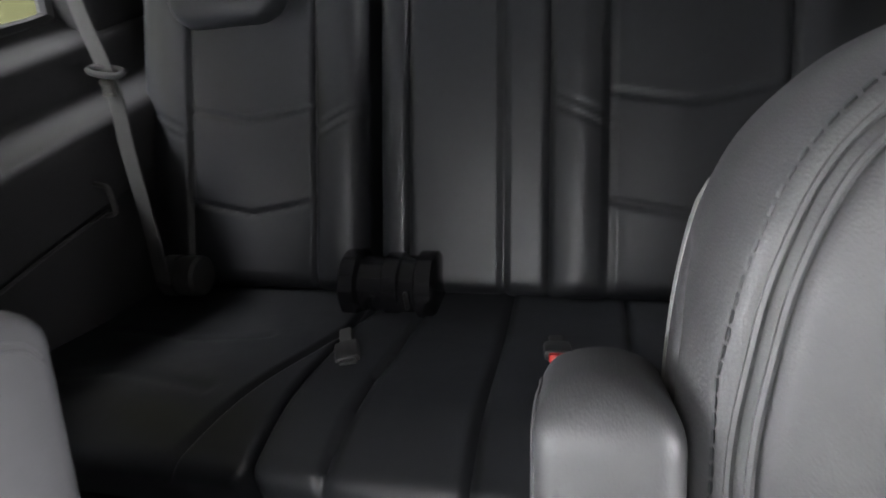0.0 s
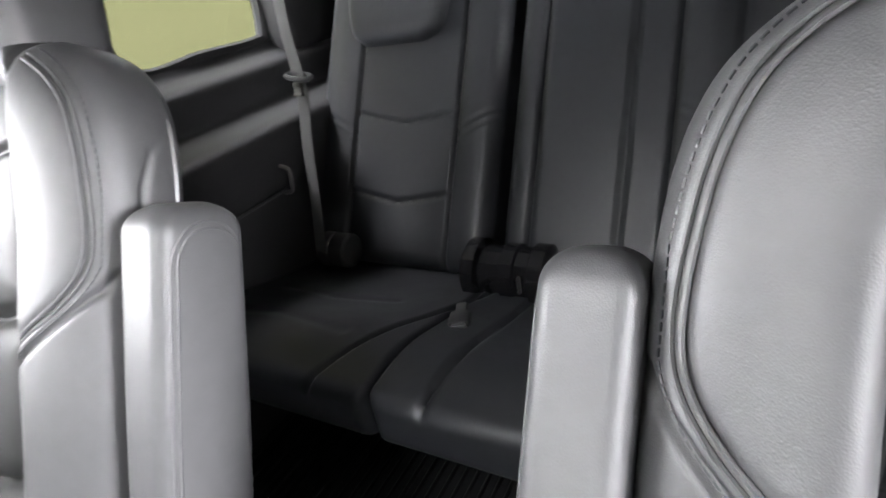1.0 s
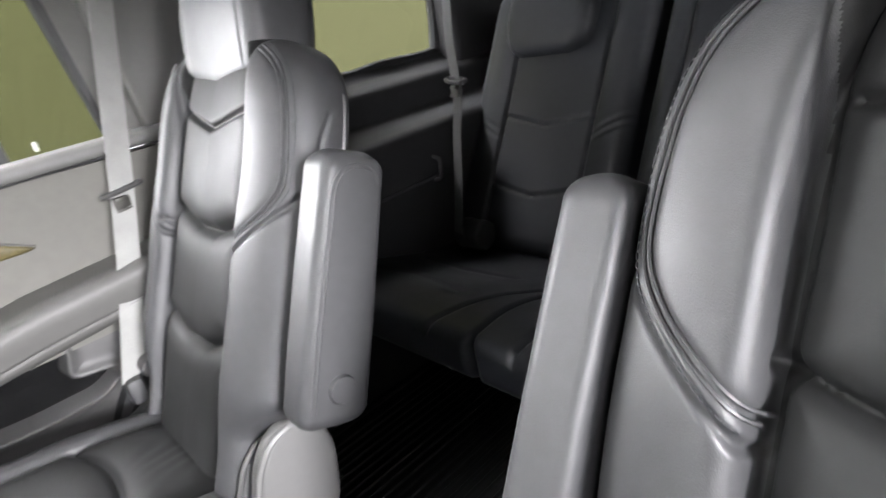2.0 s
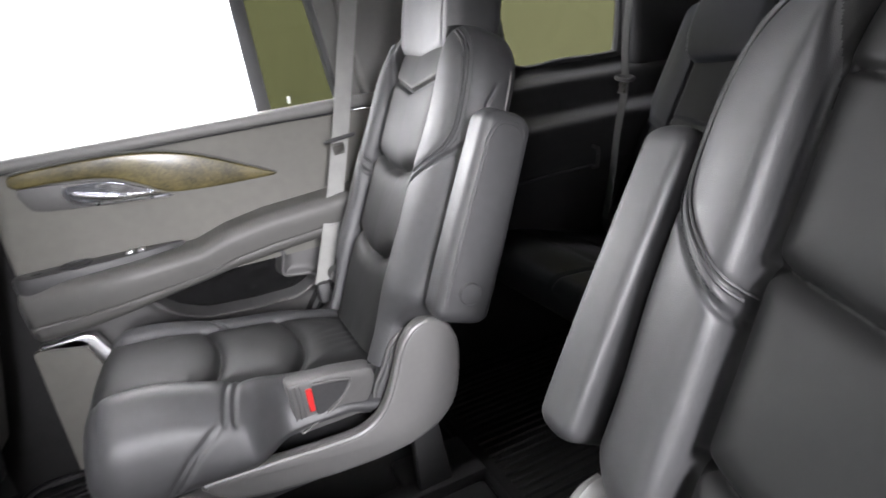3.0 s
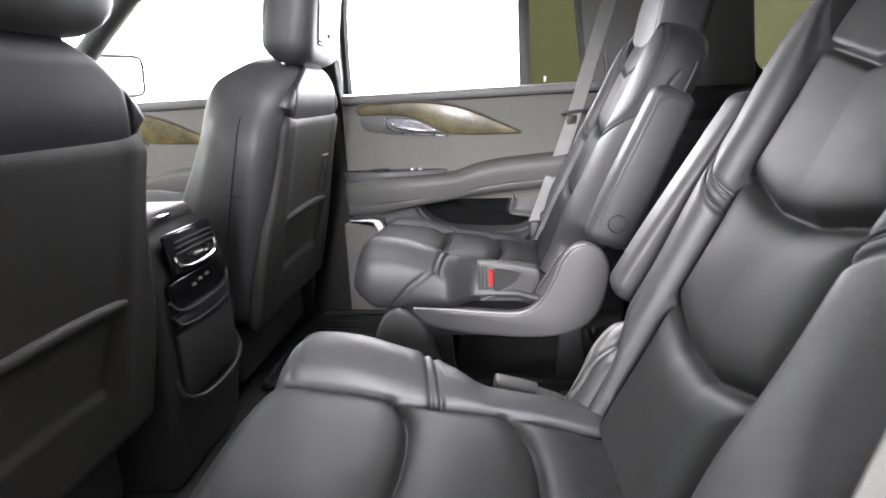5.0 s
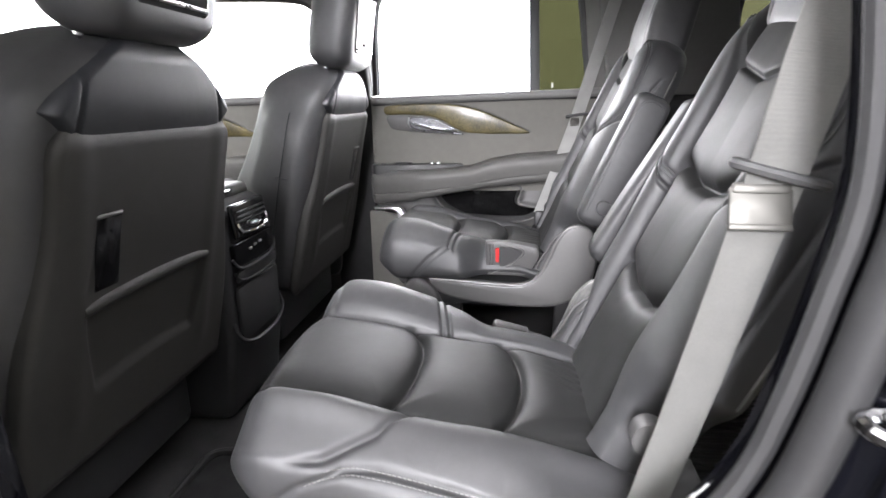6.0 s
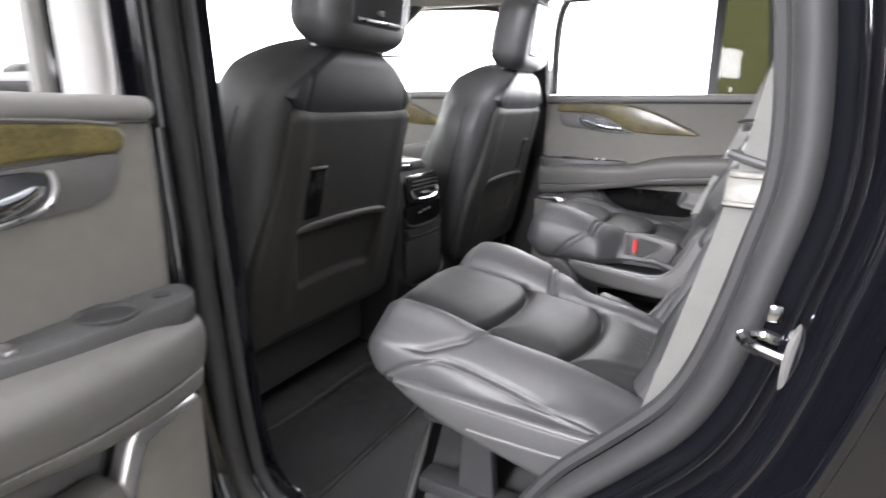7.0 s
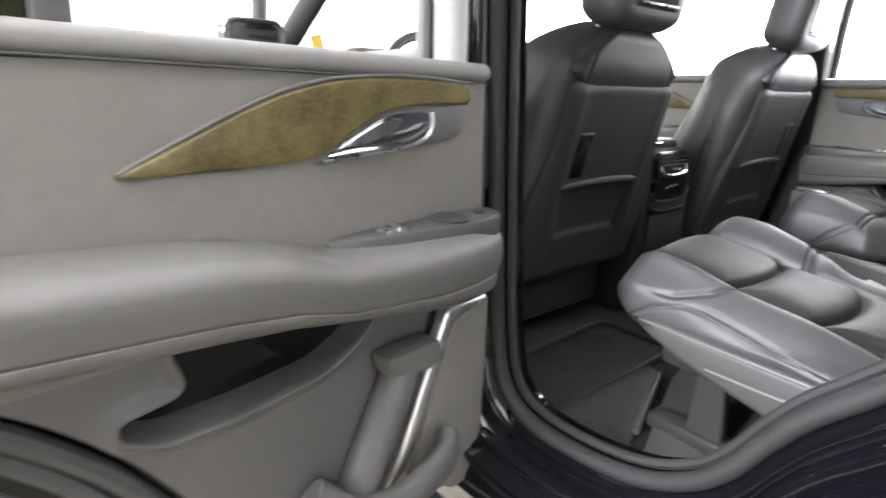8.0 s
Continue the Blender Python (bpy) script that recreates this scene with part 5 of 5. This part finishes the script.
    put("bottle_bolster", tube(spline([(0.195, 0.012, 0.90), (0.21, 0.016, 0.87), (0.245, 0.018, 0.80), (0.285, 0.018, 0.72), (0.30, 0.012, 0.69)], 5), 0.032, 14), plastic_mid, t, "rounded grey bolster of the bottle holder", 80)
    put("bolster_cap", prism(rounded([(0.14, 0.925), (0.25, 0.925), (0.245, 0.893), (0.16, 0.878), (0.13, 0.89)], 0.008), "y", 0.0, 0.045, 0.004, 2), leather_trim, t)
    put("bottom_lip", tube(spline([(0.38, 0.02, 0.74), (0.32, 0.045, 0.69), (0.23, 0.06, 0.675), (0.13, 0.055, 0.70), (0.10, 0.03, 0.715)], 6), 0.022, 10, flat=1.5), plastic_mid, t, "rounded lip of the bottle holder", 80)
    # window frame, post and fixed rear pane
    if m > 0 and quarter:
        put("front_post", tube([(0.030, -0.06, 1.33), (0.032, -0.06, 1.50), (0.045, -0.055, 1.72)], 0.026, 14, flat=1.2), post_grey, t, "rounded light grey post at the hinge side", 80)
        put("window_channel", tube([(0.075, -0.08, 1.35), (0.075, -0.08, 1.50), (0.088, -0.075, 1.72)], 0.012, 8), leather_trim, t)
    fr = [(0.0, 1.36), (0.005, 1.60), (0.03, 1.70), (0.10, 1.725), (L - 0.25, 1.715), (L - 0.10, 1.67), (L - 0.03, 1.55), (L, 1.38)]
    lean = lambda z: -0.09 + 0.10 * max(0.0, z - 1.37) * 0.35
    put("window_frame", tube([(a, lean(z), z) for a, z in spline(fr, 6)], 0.019, 8, flat=1.3), plastic_black, t, "black window frame")
    if quarter:
        a0 = 0.585 * stretch
        put("window_post", prism([(a0 - 0.018, 1.36), (a0 + 0.018, 1.36), (a0 + 0.008, 1.72), (a0 - 0.026, 1.72)], "y", -0.105, -0.075, 0.004, 2), plastic, t, "grey window post")
        g = put("quarter_pane", prism([(a0 + 0.01, 1.365), (L - 0.20, 1.365), (L - 0.24, 1.70), (a0, 1.72)], "y", -0.094, -0.090, 0.0, 1), tint_dark, t, "dark green tinted fixed pane")
        g.visible_shadow = False
        put("pane_frame", tube([(L - 0.20, -0.09, 1.37), (L - 0.245, -0.085, 1.71)], 0.016, 8), plastic_black, t)
        put("rear_filler", prism([(L - 0.20, 1.36), (L, 1.36), (L - 0.03, 1.55), (L - 0.10, 1.67), (L - 0.24, 1.71)], "y", -0.10, -0.07, 0.004, 2), pillar_trim, t)
        put("lock_knob", shift(rbox(0.007, 0.007, 0.018, 0.002, 1), a0 + 0.06, -0.05, 1.385), white_mark, t)
    return t


rear_door(-1, (-0.80, -0.423, 0.5), 90, 0.98, "closed rear door with grey lining, burl wood inlay and lowered window")
rear_door(1, (0.959, -0.354, 0.478), 6, 0.98, "wide open rear door with grey lining and burl wood inlay")
rear_door(-1, (-0.80, -1.42, 0.5), 90, 0.90, "closed front passenger door with grey lining and burl wood inlay", False, False)
rear_door(1, (0.80, -1.46, 0.5), 90, 0.92, "closed front driver door with grey lining", False, False)


# ---- floor coverings ----
def ribbed_mat(x0, x1, y0, y1, z, along, label):
    t = thing("floor_mat", ((x0 + x1) / 2, (y0 + y1) / 2, z), label, "floor mat", "rubber floor mats")
    o = np.array([(x0 + x1) / 2, (y0 + y1) / 2, z])
    part("sheet", shift(rbox(x1 - x0, y1 - y0, 0.008, 0.003, 2, ((x0 + x1) / 2, (y0 + y1) / 2, z + 0.004)), *(-o)), rubber, t)
    edge = rounded([(x0, y0), (x1, y0), (x1, y1), (x0, y1)], 0.04)
    part("raised_edge", shift(tube([(p[0], p[1], z + 0.012) for p in edge], 0.009, 8, True), *(-o)), rubber, t)
    if along == "x":
        for y in np.arange(y0 + 0.04, y1 - 0.03, 0.022):
            part("rib", shift(rbox(x1 - x0 - 0.06, 0.008, 0.008, 0.003, 1, ((x0 + x1) / 2, y, z + 0.011)), *(-o)), rubber, t)
    elif along == "y":
        for x in np.arange(x0 + 0.04, x1 - 0.03, 0.022):
            part("rib", shift(rbox(0.008, y1 - y0 - 0.06, 0.008, 0.003, 1, (x, (y0 + y1) / 2, z + 0.011)), *(-o)), rubber, t)
    return t


ribbed_mat(-0.78, -0.26, -0.55, -0.17, FLOOR, "y", "black ribbed rubber mat before the passenger-side chair")
ribbed_mat(0.26, 0.775, -0.53, -0.305, FLOOR, "", "black rubber mat at the open door")
ribbed_mat(-0.60, 0.60, 0.34, 0.84, FLOOR + 0.02, "y", "black ribbed rubber mat before the rear bench")
step_cover = thing("floor_cover", (0.58, -0.24, FLOOR), "worn dark plastic floor cover with a raised flange at the door", "floor cover", "floor covers")
OC = np.array([0.58, -0.24, FLOOR])
part("plate", shift(prism(rounded([(0.40, -0.30), (0.775, -0.30), (0.775, -0.12), (0.69, -0.155), (0.42, -0.255)], 0.012), "z", FLOOR + 0.002, FLOOR + 0.016, 0.004, 2), *(-OC)), plastic_black, step_cover)
part("flange", shift(tube([(0.42, -0.252, FLOOR + 0.016), (0.55, -0.204, FLOOR + 0.022), (0.69, -0.152, FLOOR + 0.018)], [0.005, 0.010, 0.008], 8), *(-OC)), plastic_mid, step_cover, "rounded raised edge")
under = thing("floor_cover", (0.58, -0.02, FLOOR), "smooth grey plastic floor cover under the chair", "floor cover", "floor covers")
OU = np.array([0.58, -0.02, FLOOR])
plate = prism(rounded([(0.36, -0.21), (0.49, -0.19), (0.76, -0.10), (0.73, -0.02), (0.62, 0.05), (0.47, 0.10), (0.34, 0.12)], 0.02), "z", FLOOR + 0.002, FLOOR + 0.012, 0.004, 2)
plate[0][:, 2] += np.where(plate[0][:, 2] > FLOOR + 0.006, 0.16 * (0.76 - plate[0][:, 0]), 0)
part("plate", shift(plate, *(-OU)), plastic, under)
part("rim", shift(tube(spline([(0.76, -0.09, FLOOR + 0.012), (0.73, -0.01, FLOOR + 0.014), (0.62, 0.06, FLOOR + 0.014), (0.47, 0.11, FLOOR + 0.012)], 6), 0.006, 8), *(-OU)), plastic, under)
single("floor_cover", rbox(0.42, 0.34, 0.012, 0.005, 2, (-0.50, 0.12, FLOOR + 0.008)), plastic_black, "smooth black plastic floor cover under the chair", "floor cover")
single("track_cover", join(rbox(0.10, 0.16, 0.05, 0.012, 2, (-0.30, 0.26, FLOOR + 0.03)), rbox(0.07, 0.12, 0.03, 0.01, 2, (-0.19, 0.27, FLOOR + 0.02))), plastic_black, "black plastic cover over a seat track", "track cover")
tag = thing("mat_tag", (0.766, -0.168, FLOOR + 0.018), "small white printed tag on the floor cover", "tag")
part("backing", rbox(0.012, 0.075, 0.002, 0.0008, 1), plastic_black, tag)
for k in range(7):
    part("bar", shift(rbox(0.007, 0.005 + 0.003 * (k % 3), 0.001, 0.0, 1), 0, -0.033 + 0.011 * k, 0.0015), white_mark, tag)

# ---- front of the cabin ----
dash = thing("dashboard", (0, -1.5, 0.8), "black padded dashboard under the windscreen", "dashboard")
D = np.array([0, -1.5, 0.8])
dp = [(-1.75, 0.80), (-1.36, 0.80), (-1.33, 0.95), (-1.38, 1.15), (-1.44, 1.28), (-1.54, 1.33), (-1.75, 1.33)]
part("pad", shift(prism([tuple(p) for p in spline(dp, 3, True)], "x", -0.78, 0.78, 0.02, 2), *(-D)), plastic_black, dash)
part("binnacle", shift(moved(pad(0.17, 0.16, 0.06, 0.05, 0.05, None, 14, 14), Matrix(((1, 0, 0, 0.43), (0, 0, 1, -1.52), (0, -1, 0, 1.35), (0, 0, 0, 1)))), *(-D)), plastic_black, dash)
wheel = thing("steering_wheel", (0.43, -1.15, 1.27), "black leather steering wheel", "steering wheel")
wm = pose(0, 0, 0, -68)
part("rim", moved(tube([(0.19 * math.cos(k), 0.19 * math.sin(k), 0) for k in np.linspace(0, 2 * math.pi, 48, endpoint=False)], 0.016, 10, True), wm), leather, wheel)
part("hub", moved(rbox(0.15, 0.13, 0.05, 0.03, 3, (0, 0, -0.02)), wm), plastic_black, wheel)
for a in (0, 180, 270):
    part("spoke", moved(rbox(0.14, 0.035, 0.018, 0.008, 2, (0.11, 0, -0.01)), wm @ pose(0, 0, 0, 0, 0, a)), plastic_mid, wheel)
part("column", moved(lathe([(0.04, -0.28), (0.045, -0.02)], 16), wm), plastic_black, wheel)
for sx in (-1, 1):
    single("pillar_front", tube(spline([(sx * 0.86, -1.62, 1.22), (sx * 0.83, -1.40, 1.40), (sx * 0.78, -1.08, 1.66), (sx * 0.74, -0.90, 1.77)], 6), 0.035, 10), plastic_black, "black windscreen pillar", "pillar", "structure")
    mr = thing("door_mirror", (0.972, -1.27, 1.27) if sx > 0 else (-1.06, -1.40, 1.36), "black door mirror with a bright chrome cap" if sx > 0 else "black door mirror on the passenger side", "door mirror", "door mirrors", rz=0 if sx > 0 else -28)
    part("housing", moved(pad(lambda v: (0.078 if sx > 0 else 0.105) + 0.015 * v, 0.165, 0.05, 0.04, 0.04, None, 20, 14), pose(sx * 0.03, 0, 0.02)), gloss_black if sx < 0 else chrome, mr, angle=80)
    part("mirror_glass", moved(pad(lambda v: (0.065 if sx > 0 else 0.09) + 0.013 * v, 0.135, 0.004, 0.003, 0.03, None, 12, 10), pose(sx * 0.03, 0.05, 0.035)), chrome, mr)
    kw = 0.74 if sx > 0 else 1.0
    ring = rounded([(-0.098 * kw, 0.03), (0.098 * kw, 0.03), (0.108 * kw, 0.175), (-0.108 * kw, 0.175)], 0.035)
    part("glass_rim", tube([(q[0] + sx * 0.03, 0.055, q[1]) for q in ring], 0.006, 8, True), plastic_black, mr)
    part("foot", rbox(0.12, 0.05, 0.04, 0.015, 2, (-sx * 0.09, 0, 0.02)), gloss_black, mr)
ws = tagged(mesh_object("windscreen", slab([[(x, -1.66 + 0.72 * v - 0.06 * (1 - (x / 0.8) ** 2), 1.22 + 0.56 * v) for v in np.linspace(0, 1, 6)] for x in np.linspace(-0.80, 0.80, 12)], (0, -0.005, 0.004)), clear_glass),
            "clear raked windscreen", "window", kind="structure")
ws.visible_shadow = False
single("hang_tag", moved(rbox(0.05, 0.002, 0.05, 0.0, 1), pose(0.80, -1.25, 1.40, 5, 12, 20)), yellow, "yellow paper tag behind the windscreen pillar", "tag")
